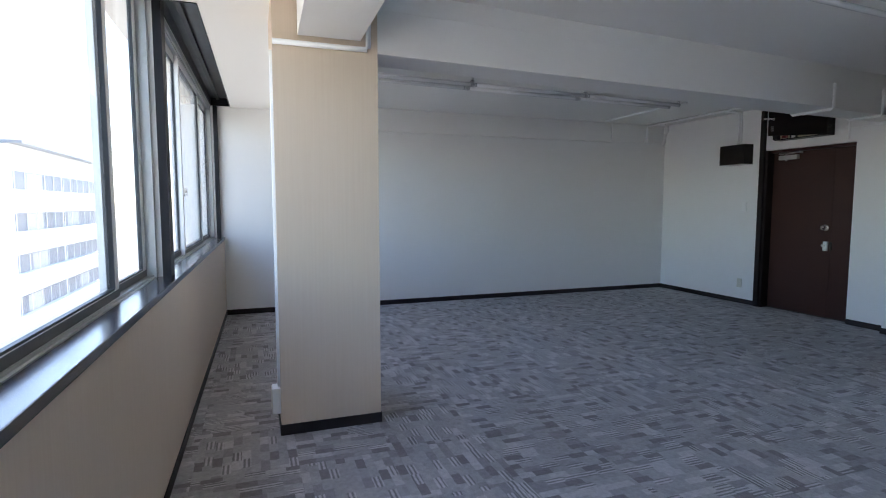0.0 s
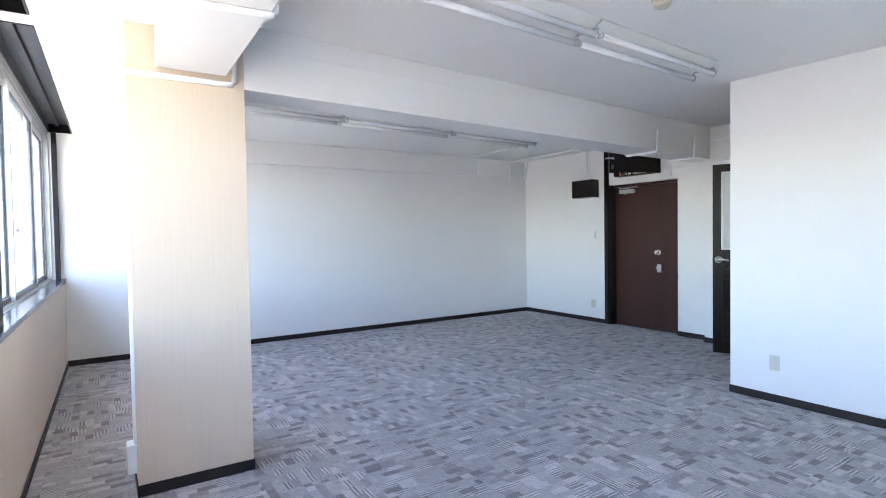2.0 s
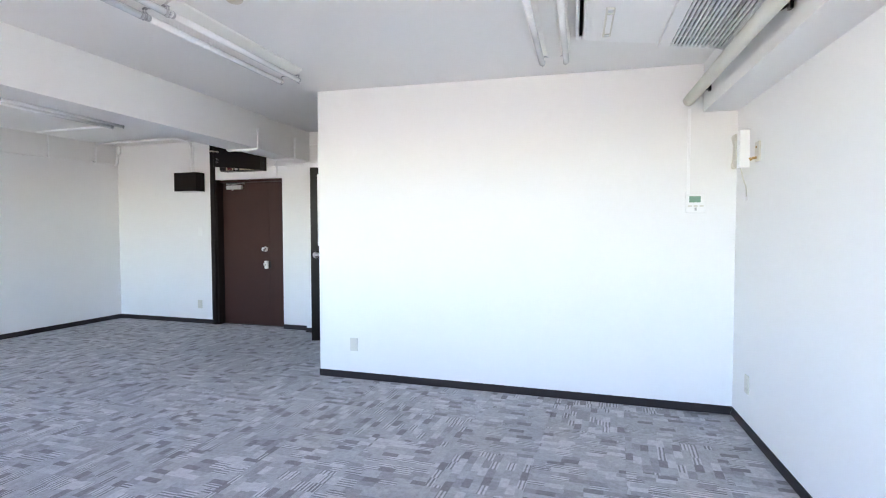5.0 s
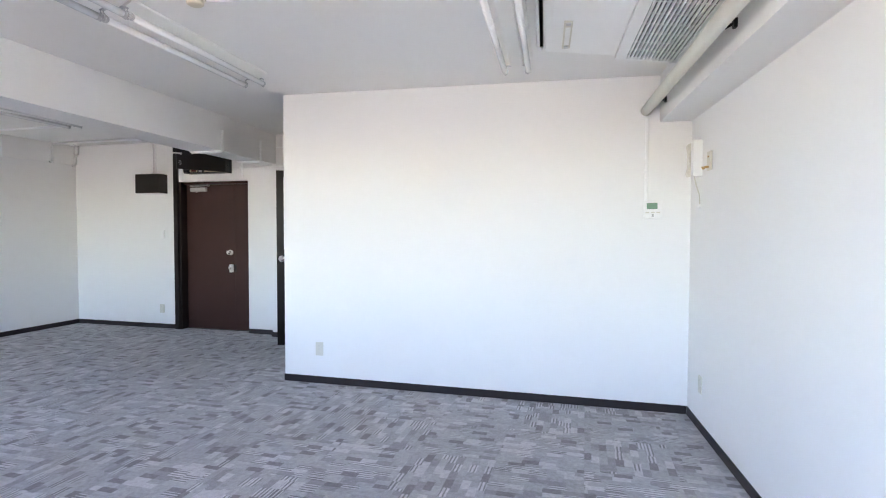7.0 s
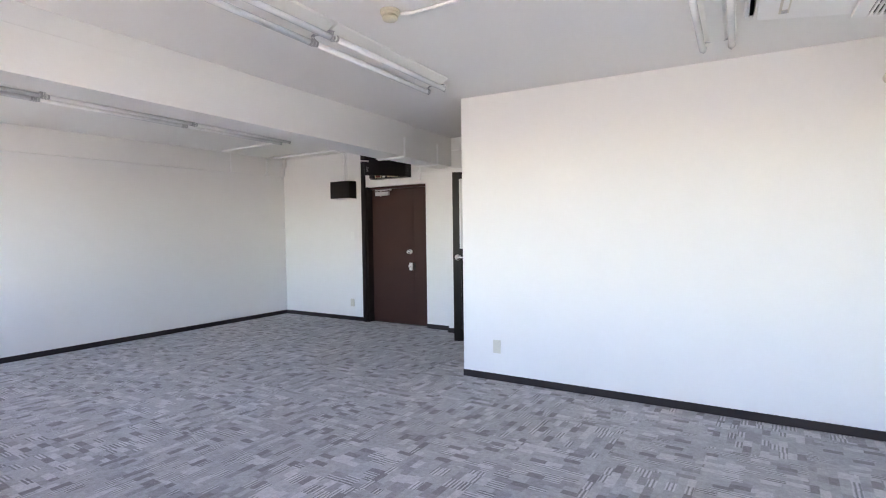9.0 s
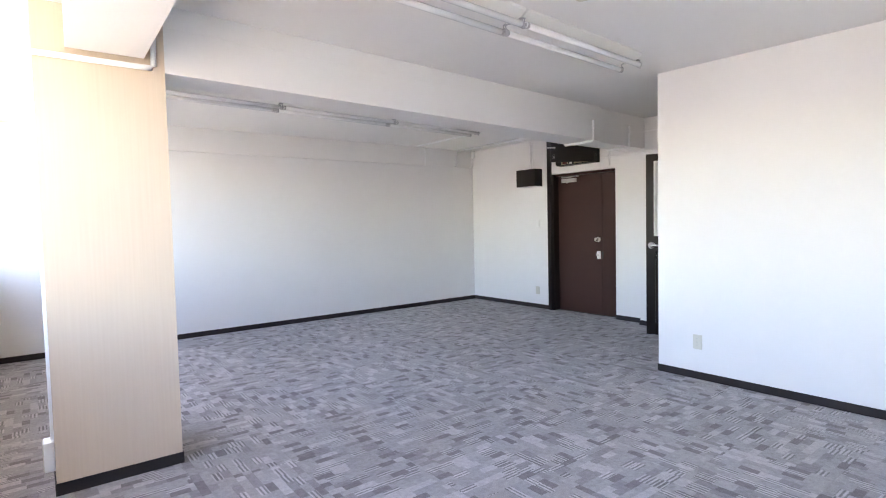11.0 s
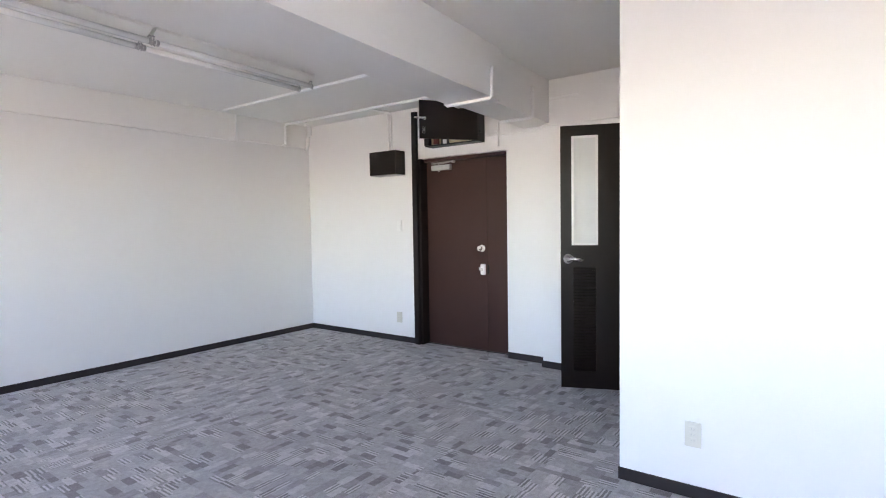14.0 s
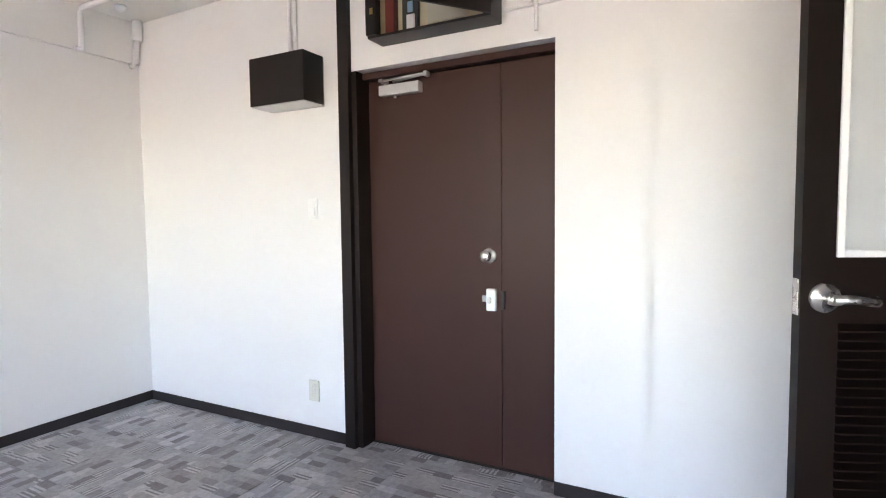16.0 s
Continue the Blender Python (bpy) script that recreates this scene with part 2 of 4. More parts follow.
    nt.links.new(tuft.outputs[0], bp.inputs["Height"])
    nt.links.new(bp.outputs[0], b.inputs["Normal"])
    return m


CARPET = carpet_material()


# ---- mesh helpers ----
def box(bm, x0, x1, y0, y1, z0, z1, bevel=0.0):
    """An upright block; bevel rounds its edges."""
    vs = [bm.verts.new((x, y, z)) for z in (z0, z1) for x, y in ((x0, y0), (x1, y0), (x1, y1), (x0, y1))]
    fs = [bm.faces.new([vs[i] for i in f]) for f in ((3, 2, 1, 0), (4, 5, 6, 7), (0, 1, 5, 4), (1, 2, 6, 5), (2, 3, 7, 6), (3, 0, 4, 7))]
    if bevel:
        edges = {e for f in fs for e in f.edges}
        bmesh.ops.bevel(bm, geom=list(edges), offset=bevel, segments=2, affect="EDGES", profile=0.6)
    return vs


def tube(bm, points, radius, sides=12):
    """A round bar along a line of points, closed at both ends."""
    rings = []
    pts = [Vector(p) for p in points]
    for i, p in enumerate(pts):
        d = (pts[min(i + 1, len(pts) - 1)] - pts[max(i - 1, 0)]).normalized()
        up = Vector((0, 0, 1)) if abs(d.z) < 0.9 else Vector((1, 0, 0))
        a = d.cross(up).normalized()
        c = a.cross(d)
        rings.append([bm.verts.new(p + radius * (math.cos(k * 2 * math.pi / sides) * a + math.sin(k * 2 * math.pi / sides) * c)) for k in range(sides)])
    for r0, r1 in zip(rings, rings[1:]):
        for k in range(sides):
            bm.faces.new((r0[k], r0[(k + 1) % sides], r1[(k + 1) % sides], r1[k])).smooth = True
    bm.faces.new(rings[0][::-1])
    bm.faces.new(rings[-1])


def lathe(bm, profile, origin, axis, sides=24):
    """Turns a profile of (radius, height) about an axis through origin."""
    q = Vector((0, 0, 1)).rotation_difference(Vector(axis)).to_matrix()
    o = Vector(origin)
    rings = [[bm.verts.new(o + q @ Vector((r * math.cos(k * 2 * math.pi / sides), r * math.sin(k * 2 * math.pi / sides), h))) for k in range(sides)] for r, h in profile]
    for r0, r1 in zip(rings, rings[1:]):
        for k in range(sides):
            bm.faces.new((r0[k], r0[(k + 1) % sides], r1[(k + 1) % sides], r1[k])).smooth = True
    bm.faces.new(rings[0][::-1])
    bm.faces.new(rings[-1])


def prism(bm, outline, y0, y1, axis="y"):
    """A flat outline drawn out along an axis: (x, z) for y, (y, z) for x."""
    def at(p, d):
        return (p[0], d, p[1]) if axis == "y" else (d, p[0], p[1])
    a = [bm.verts.new(at(p, y0)) for p in outline]
    c = [bm.verts.new(at(p, y1)) for p in outline]
    n = len(outline)
    for i in range(n):
        bm.faces.new((a[i], a[(i + 1) % n], c[(i + 1) % n], c[i]))
    bm.faces.new(a[::-1])
    bm.faces.new(c)
    bmesh.ops.recalc_face_normals(bm, faces=bm.faces[:])


def oblique(bm, x0, x1, front, back, z0, z1):
    """A beam that runs a little askew: its front and back are given at both ends."""
    vs = [bm.verts.new((x, y, z)) for z in (z0, z1) for x, y in ((x0, front[0]), (x1, front[1]), (x1, back[1]), (x0, back[0]))]
    for f in ((3, 2, 1, 0), (4, 5, 6, 7), (0, 1, 5, 4), (1, 2, 6, 5), (2, 3, 7, 6), (3, 0, 4, 7)):
        bm.faces.new([vs[i] for i in f])


def mesh(name, bm, material):
    bmesh.ops.recalc_face_normals(bm, faces=bm.faces[:])
    me = bpy.data.meshes.new(name)
    bm.to_mesh(me)
    bm.free()
    me.materials.append(material)
    return me


def part(name, bm, material, parent, label=""):
    ob = new(name, mesh(name, bm, material))
    ob.parent = parent
    return tagged(ob, label)


def block(name, material, parent, *dims, bevel=0.0, label=""):
    bm = bmesh.new()
    box(bm, *dims, bevel=bevel)
    return part(name, bm, material, parent, label)


def bar(name, material, parent, points, radius, label="", sides=12):
    bm = bmesh.new()
    tube(bm, points, radius, sides)
    return part(name, bm, material, parent, label)


def structure(name, bm, material, label, category="wall"):
    return tagged(new(name, mesh(name, bm, material)), label, category, kind="structure")


def thing(name, label, category, group="", at=(0, 0, 0), kind=""):
    ob = new(name)
    ob.location = at
    ob.empty_display_size = 0.1
    return tagged(ob, label, category, group, kind)


# ---- plan ----
XW, XE, YN, YS = 2.53, 9.0, 9.5, 1.68      # window wall, door wall, far wall, near wall
XP, YP = 7.19, 5.015                        # face and end of the partition
XS, Y_STEP = 8.885, 6.23                    # wall that stands forward of the door wall
ZC, ZSOF = 2.545, 2.45                      # ceiling, lowered strip by the windows
DY0, DY1, DZ = 6.655, 7.735, 2.0            # entrance opening
SILL_Z = 0.935


def turn_about(x, y, degrees):
    return Matrix.Translation((x, y, 0)) @ Matrix.Rotation(radians(degrees), 4, "Z") @ Matrix.Translation((-x, -y, 0))


# the window side and the near wall stand a little off square
WEST, SOUTH = turn_about(XW, YN, -0.95), turn_about(XP, YS, 4.2)


END = turn_about(XP, YP, 4.2)


def turned(ob, m):
    ob.matrix_basis = m @ ob.matrix_basis
    return ob



# ---- floor, walls, ceiling ----
bm = bmesh.new()
box(bm, 2.0, 9.4, 0.9, 9.8, -0.25, -0.006)
floor = structure("floor", bm, ASPHALT, "office floor laid with grey patchwork carpet tiles", "floor")

bm = bmesh.new()
box(bm, 2.22, XW, YS - 0.5, YN, -0.006, SILL_Z - 0.03)
wall_west = turned(structure("wall_west", bm, BEIGE, "low beige wood-grain wall under the windows"), WEST)
bm = bmesh.new()
box(bm, 2.22, 2.42, YS - 0.5, YN, ZSOF, 2.75)
turned(structure("wall_lintel", bm, BEAM, "white lintel above the window strip"), WEST)
bm = bmesh.new()
box(bm, 2.0, 9.4, YN, YN + 0.2, -0.006, 2.75)
wall_north = structure("wall_north", bm, WALLPAPER, "long white papered wall with a dark skirting")
bm = bmesh.new()
box(bm, 2.0, 9.4, YS - 0.2, YS, -0.006, 2.75)
turned(structure("wall_south", bm, WALLPAPER, "white papered wall at the near end"), SOUTH)
bm = bmesh.new()
box(bm, XE, XE + 0.2, DY1, YN, -0.006, 2.75)
box(bm, XE, XE + 0.2, DY0, DY1, DZ, 2.75)
box(bm, XE, XE + 0.2, 1.6, DY0, -0.006, 2.75)
wall_east = structure("wall_east", bm, WALLPAPER, "white papered wall around the entrance door")
bm = bmesh.new()
box(bm, XS, XE, YS, Y_STEP, -0.006, ZC)
structure("wall_forward", bm, WALLPAPER, "white wall standing forward beside the entrance")
bm = bmesh.new()
oblique(bm, XP, XP + 0.1, (YS, YS), (YP, YP + 0.0073), -0.006, ZC)
structure("wall_partition", bm, WALLPAPER, "plain white partition wall with a dark skirting")
OX0, OX1, OZ = 7.93, 8.71, 2.075
bm = bmesh.new()
box(bm, XP + 0.1, OX0, YP - 0.1, YP, -0.006, ZC)
box(bm, OX0, OX1, YP - 0.1, YP, OZ, ZC)
box(bm, OX1, XS + 0.05, YP - 0.1, YP, -0.006, ZC)
turned(structure("wall_partition_end", bm, WALLPAPER, "white end wall with the inner doorway"), END)

bm = bmesh.new()
# it sinks a little towards the near wall
def ceiling_at(y):
    return ZC - 0.0175 * max(0.0, 5.0 - y)


box(bm, 2.0, 3.3, 0.9, 9.8, ZC, 2.78)
prism(bm, [(0.9, ceiling_at(0.9)), (5.0, ZC), (9.8, ZC), (9.8, 2.78), (0.9, 2.78)], 3.3, 9.4, "x")
structure("ceiling", bm, CEILING, "plain off-white painted ceiling", "ceiling")
# lowered strip with the curtain boxes sunk into it
CB0, CB1, CBX0, CBX1 = (1.6, 5.96), (6.115, 9.42), 2.43, 2.645
BE0, BE1 = 3.168, 3.512                     # sides of the boxed beam by the windows
bm = bmesh.new()
box(bm, CBX1, BE0, YS - 0.5, YN, ZSOF, ZC)
box(bm, 2.42, CBX0, YS - 0.5, YN, ZSOF, ZC)
box(bm, CBX0, CBX1, YS - 0.5, CB0[0], ZSOF, ZC)
box(bm, CBX0, CBX1, CB0[1], CB1[0], ZSOF, ZC)
box(bm, CBX0, CBX1, CB1[1], YN, ZSOF, ZC)
turned(structure("ceiling_strip", bm, CEILING, "lowered white ceiling strip along the windows", "ceiling"), WEST)
for y0, y1 in (CB0, CB1):
    bm = bmesh.new()
    g = 0.003
    box(bm, CBX0 + g, CBX1 - g, y0 + g, y1 - g, ZC - 0.012, ZC - 0.004)
    box(bm, CBX0 + g, CBX0 + 0.012, y0 + g, y1 - g, ZSOF - 0.004, ZC - 0.012)
    box(bm, CBX1 - 0.012, CBX1 - g, y0 + g, y1 - g, ZSOF - 0.004, ZC - 0.012)
    box(bm, CBX0 + 0.012, CBX1 - 0.012, y0 + g, y0 + 0.012, ZSOF - 0.004, ZC - 0.012)
    box(bm, CBX0 + 0.012, CBX1 - 0.012, y1 - 0.012, y1 - g, ZSOF - 0.004, ZC - 0.012)
    curtain_box = tagged(new("curtain_box", mesh("curtain_box", bm, CURTAIN_BOX)), "black curtain box recessed in the ceiling above the windows", "curtain box", "curtain boxes")
    turned(curtain_box, WEST)
    block("curtain_rail", BLACK, curtain_box, 2.50, 2.535, y0 + 0.05, y1 - 0.05, ZC - 0.04, ZC - 0.0125, bevel=0.004, label="dark curtain rail")

# beams and column
CX0, CX1, CY0, CY1 = 2.975, 3.553, 5.80, 6.31
bm = bmesh.new()
oblique(bm, CX1, 7.90, (5.80, 6.085), (6.065, 6.46), 2.178, ZC)
oblique(bm, CX1 + 0.007, 5.75, (5.798, 5.942), (5.84, 5.978), 2.425, ZC - 0.001)
oblique(bm, 7.90, XE, (6.13, 6.175), (6.415, 6.475), 2.176, ZC)
structure("beam", bm, BEAM, "deep white concrete beam crossing the ceiling", "beam")
bm = bmesh.new()
box(bm, BE0, BE1, YS + 0.1, 5.79, 2.232, ZC)
box(bm, BE0, BE1, 6.305, YN, 2.232, ZC)
turned(structure("beam_edge", bm, BEAM, "white boxed beam running along the window side", "beam"), WEST)
bm = bmesh.new()
box(bm, 2.2, XP, YS, YS + 0.222, 2.148, ZC)
turned(structure("beam_near", bm, BEAM, "white beam above the near wall", "beam"), SOUTH)
bm = bmesh.new()
box(bm, 3.5, 7.96, YN - 0.035, YN, 2.257, ZC)
box(bm, 7.96, XE, YN - 0.015, YN, 2.272, ZC)
structure("beam_band", bm, BEAM, "shallow white beam band along the top of the wall", "beam")
bm = bmesh.new()
box(bm, CX0, CX1, CY0, CY1, 0.0, ZC)
column = structure("column", bm, BEIGE, "square column clad in pale beige wood-grain paper", "column")

# cladding that ends in a small ledge
bm = bmesh.new()
box(bm, XS - 0.01, XS, YP + 0.12, Y_STEP, 0.0, 2.142)
box(bm, XS, XE - 0.01, Y_STEP, Y_STEP + 0.01, 0.0, 2.142)
box(bm, XE - 0.01, XE, Y_STEP, DY0, 0.0, 2.142)
structure("trim_ledge", bm, WALLPAPER, "white wall lining ending in a thin ledge", "trim")


# thin capping strip on that lining
for dims in ((XS - 0.022, XS, YP + 0.12, Y_STEP + 0.022), (XS, XE - 0.022, Y_STEP, Y_STEP + 0.022), (XE - 0.022, XE, Y_STEP, 6.885)):
    bm = bmesh.new()
    box(bm, *dims, 2.143, 2.157, bevel=0.003)
    structure("trim_cap", bm, WHITE, "thin white capping strip along the wall", "trim")


# skirting
def skirting(x0, x1, y0, y1):
    bm = bmesh.new()
    box(bm, x0, x1, y0, y1, 0.0, 0.062, bevel=0.0015)
    return structure("baseboard", bm, SKIRT, "thin dark brown vinyl skirting", "baseboard")


SK = 0.006
skirting(XW, XE, YN - SK, YN)
turned(skirting(XW, XW + SK, YS - 0.4, YN - SK), WEST)
skirting(XE - SK, XE, 7.80, YN - SK)
skirting(XE - 0.016, XE - 0.01, Y_STEP + 0.016, DY0)
skirting(XS - 0.01, XE - 0.016, Y_STEP + 0.01, Y_STEP + 0.016)
skirting(XS - 0.016, XS - 0.01, YP + 0.12, Y_STEP + 0.016)
skirting(XP - SK, XP, YS + 0.007, YP)
turned(skirting(XP - SK, OX0, YP, YP + SK), END)
turned(skirting(2.2, XP, YS, YS + SK), SOUTH)
skirting(CX0, CX1, CY0 - SK, CY0)
skirting(CX1, CX1 + SK, CY0 - SK, CY1)
skirting(CX0 - SK, CX0, CY0 - SK, CY1)

# ---- windows ----
bm = bmesh.new()
box(bm, 2.43, XW + 0.010, YS - 0.4, YN, SILL_Z - 0.03, SILL_Z, bevel=0.004)
turned(structure("window_sill", bm, SILL, "dark glossy varnished window sill along the wall", "window sill"), WEST)


def sash(parent, xf, y0, y1, z0, z1):
    """A sliding sash: aluminium frame with dark strips and one pane."""
    w = 0.05
    bm = bmesh.new()
    box(bm, xf - 0.025, xf, y0, y0 + w, z0, z1)
    box(bm, xf - 0.025, xf, y1 - w, y1, z0, z1)
    box(bm, xf - 0.025, xf, y0 + w, y1 - w, z0, z0 + 0.034)
    box(bm, xf - 0.025, xf, y0 + w, y1 - w, z1 - w, z1)
    s = part("sash", bm, ALU_SASH, parent)
    bm = bmesh.new()
    for a, c, e, f in ((y0 + w, y0 + w + 0.008, z0 + 0.034, z1 - w), (y1 - w - 0.008, y1 - w, z0 + 0.034, z1 - w), (y0 + w + 0.008, y1 - w - 0.008, z0 + 0.034, z0 + 0.042), (y0 + w + 0.008, y1 - w - 0.008, z1 - w - 0.008, z1 - w)):
        box(bm, xf - 0.02, xf - 0.004, a, c, e, f)
    part("gasket", bm, ALU_DARK, s)
    # dark facing over the rail, standing for shade against the bright window
    block("bottom_rail", RAIL_SHADE, s, xf - 0.022, xf + 0.002, y0 + 0.002, y1 - 0.002, z0 + 0.001, z0 + 0.033, label="bottom rail with its backlit shade put into the colour")
    bm = bmesh.new()
    box(bm, xf - 0.015, xf - 0.009, y0 + w + 0.008, y1 - w - 0.008, z0 + 0.042, z1 - w - 0.008)
    p = part("pane", bm, PANE, s)
    p.visible_shadow = False
    return s


def crescent(parent, x, y, z):
    bm = bmesh.new()
    box(bm, x, x + 0.008, y - 0.012, y + 0.012, z - 0.03, z + 0.03, bevel=0.002)
    tube(bm, [(x + 0.016, y + 0.02 * math.cos(a), z + 0.028 * math.sin(a)) for a in np.linspace(-1.9, 1.9, 11)], 0.005, 8)
    tube(bm, [(x + 0.004, y, z), (x + 0.02, y, z)], 0.008, 10)
    part("crescent_latch", bm, CHROME, parent, "small metal crescent latch")


def window(name, y0, y1, cuts, first=0):
    top = ZSOF
    bm = bmesh.new()
    box(bm, 2.31, 2.43, y0, y1, SILL_Z - 0.03, SILL_Z + 0.003)
    box(bm, 2.31, 2.428, y0, y1, top - 0.045, top - 0.002)
    box(bm, 2.368, 2.432, y0, y0 + 0.035, SILL_Z + 0.003, top - 0.045)
    box(bm, 2.368, 2.432, y1 - 0.035, y1, SILL_Z + 0.003, top - 0.045)
    for x in (2.337, 2.375, 2.413):
        box(bm, x, x + 0.006, y0 + 0.035, y1 - 0.035, SILL_Z + 0.003, SILL_Z + 0.014)
        box(bm, x, x + 0.006, y0 + 0.035, y1 - 0.035, top - 0.062, top - 0.045)
    w = turned(structure(name, bm, ALU_FRAME, "wide aluminium sliding window with clear panes", "window"), WEST)
    ys = [y0 + 0.035, *cuts, y1 - 0.035]
    for i, (a, c) in enumerate(zip(ys, ys[1:])):
        s = sash(w, 2.384 if (i + first) % 2 else 2.412, a - (0.03 if i else 0), c + (0.03 if i < len(ys) - 2 else 0), SILL_Z + 0.010, top - 0.062)
    return w


# window_1 below about y 3.9 is unseen, added to let in more daylight
w1 = window("window_1", 1.50, 5.86, (2.58, 3.85, 5.12))
w2 = window("window_2", 5.97, 9.42, (7.10, 8.30), 1)
# narrow dark strip between the overlapping sashes
for win, y in ((w1, 5.092), (w2, 7.072)):
    block("stile_strip", ALU_DARK, win, 2.386, 2.4115, y, y + 0.007, SILL_Z + 0.05, ZSOF - 0.11, label="narrow dark strip at the meeting stile")
crescent(w2, 2.414, 7.125, 1.41)
for y0, y1 in ((5.86, 5.97), (9.42, YN), (YS - 0.4, 1.50)):
    bm = bmesh.new()
    box(bm, 2.456, 2.497, y0, y1, SILL_Z, ZSOF)
    turned(structure("window_post", bm, POST, "black post between the windows", "window post"), WEST)
    bm = bmesh.new()
    box(bm, 2.372, 2.456, y0, y1, SILL_Z, ZSOF)
    turned(structure("wall_pier", bm, FACADE, "white pier between the windows"), WEST)

# ---- entrance ----
bm = bmesh.new()
box(bm, XE - 0.03, XE + 0.2, DY1, DY1 + 0.065, 0.0, 2.50)
box(bm, XE + 0.0, XE + 0.2, DY1 - 0.03, DY1, 0.0, DZ - 0.001)
structure("door_post", bm, BOX_BROWN, "tall black-brown post beside the entrance door", "door frame")
door_1 = thing("door_1", "closed dark brown steel double door", "door", kind="structure")
XD = 9.108
block("door_frame_head", DOOR_BROWN, door_1, XE + 0.055, XE + 0.2, DY0, DY1 - 0.03, DZ - 0.035, DZ - 0.002, bevel=0.003)
SEAM = 6.947
block("threshold", BOX_BROWN, door_1, XD - 0.012, XD + 0.06, DY0 + 0.002, DY1 - 0.031, -0.006, 0.0075, bevel=0.001)
leaf_a = block("main_leaf", DOOR_BROWN, door_1, XD, XD + 0.04, SEAM + 0.0012, DY1 - 0.032, 0.008, DZ - 0.037, bevel=0.003)
leaf_b = block("narrow_leaf", DOOR_BROWN, door_1, XD, XD + 0.04, DY0 + 0.004, SEAM - 0.0012, 0.008, DZ - 0.037, bevel=0.003)
bm = bmesh.new()
lathe(bm, [(0.036, 0), (0.036, 0.006), (0.030, 0.010), (0.014, 0.013), (0.013, 0.028), (0.022, 0.034), (0.028, 0.048), (0.027, 0.060), (0.019, 0.068), (0.004, 0.070)], (XD, 7.01, 1.052), (-1, 0, 0))
part("knob", bm, CHROME, leaf_a, "round satin metal knob")
lock = block("lock_case", WHITE, leaf_a, XD - 0.03, XD, 6.968, 7.018, 0.785, 0.893, bevel=0.008, label="silver-white rim lock case")
block("thumb_turn", CHROME, lock, XD - 0.055, XD - 0.03, 6.988, 7.002, 0.825, 0.853, bevel=0.003)
block("bolt_lever", STEEL, lock, XD - 0.02, XD - 0.006, 7.018, 7.042, 0.828, 0.858, bevel=0.003)
block("strike", BLACK, leaf_b, XD - 0.022, XD, 6.928, 6.944, 0.795, 0.885, bevel=0.003)
closer = block("door_closer", STEEL, leaf_a, XD - 0.045, XD, 7.37, 7.61, 1.872, 1.925, bevel=0.004, label="silver door closer")
bm = bmesh.new()
tube(bm, [(XD - 0.05, 7.585, 1.945), (XD - 0.052, 7.33, 1.952)], 0.006, 8)
tube(bm, [(XD - 0.04, 7.33, 1.952), (XD - 0.03, 7.53, 1.938)], 0.006, 8)
box(bm, XD - 0.06, XD, 7.575, 7.60, 1.938, 1.955, bevel=0.002)
box(bm, XD - 0.06, XD - 0.02, 7.315, 7.335, 1.938, 1.962, bevel=0.002)
lathe(bm, [(0.010, 0), (0.010, 0.014), (0.004, 0.016)], (XD - 0.025, 7.52, 1.872), (0, 0, -1), 12)
part("closer_arm", bm, STEEL, closer)

# unseen slab added behind the door so that no daylight leaks under it
bm = bmesh.new()
box(bm, XE + 0.205, XE + 0.3, DY0 - 0.3, DY1 + 0.3, -0.006, 2.5)
structure("entrance_light_stop", bm, WALLPAPER, "plain unseen slab added behind the entrance to keep daylight out")

# breaker cabinet above the entrance, its door ajar
BY0, BY1, BZ0, BZ1, BX = 6.90, 7.535, 2.095, 2.455, 8.87
cab = thing("breaker_cabinet", "dark brown breaker cabinet with its door ajar", "cabinet", at=(XE, 7.19, BZ0))


def local(ob, parent):
    ob.matrix_parent_inverse = Matrix.Translation(-Vector(parent.location))
    return ob


t = 0.012
for n, dims in (("back_panel", (XE - 0.012, XE, BY0, BY1, BZ0, BZ1)), ("side_panel", (BX, XE - 0.012, BY0, BY0 + t, BZ0, BZ1)),
                ("side_panel", (BX, XE - 0.012, BY1 - t, BY1, BZ0, BZ1)), ("bottom_panel", (BX, XE - 0.012, BY0 + t, BY1 - t, BZ0, BZ0 + t)),
                ("top_panel", (BX, XE - 0.012, BY0 + t, BY1 - t, BZ1 - t, BZ1)), ("front_rim", (BX - 0.001, BX + 0.012, BY0 + t, BY0 + 0.035, BZ0 + t, BZ1 - t)),
                ("front_strip", (BX - 0.016, BX + 0.012, BY1 - 0.058, BY1, BZ0 + t, BZ1 - t))):
    local(block(n, BOX_BROWN, cab, *dims, bevel=0.001), cab)
panel = local(block("inner_panel", BREAKER, cab, XE - 0.05, XE - 0.012, BY0 + 0.02, BY1 - 0.02, BZ0 + 0.012, BZ1 - 0.02, bevel=0.003, label="cream panel inside"), cab)
for y0, y1, z0, z1, d, m, n in ((7.41, 7.46, 2.12, 2.30, 0.09, RED, "main_breaker"), (7.29, 7.37, 2.11, 2.32, 0.08, BLACK, "breaker_row"), (7.30, 7.345, 2.112, 2.19, 0.085, WHITE, "label_card"), (7.31, 7.34, 2.20, 2.25, 0.083, BLUE_SCREEN, "meter_window"), (7.05, 7.25, 2.14, 2.36, 0.06, CREAM, "breaker_cover")):
    local(block(n, m, cab, XE - d, XE - 0.05 if d > 0.05 else XE, y0, y1, z0, z1, bevel=0.003), cab)
local(block("strip_label", BRASS, cab, BX - 0.0175, BX - 0.0155, BY1 - 0.042, BY1 - 0.024, 2.20, 2.23), cab)
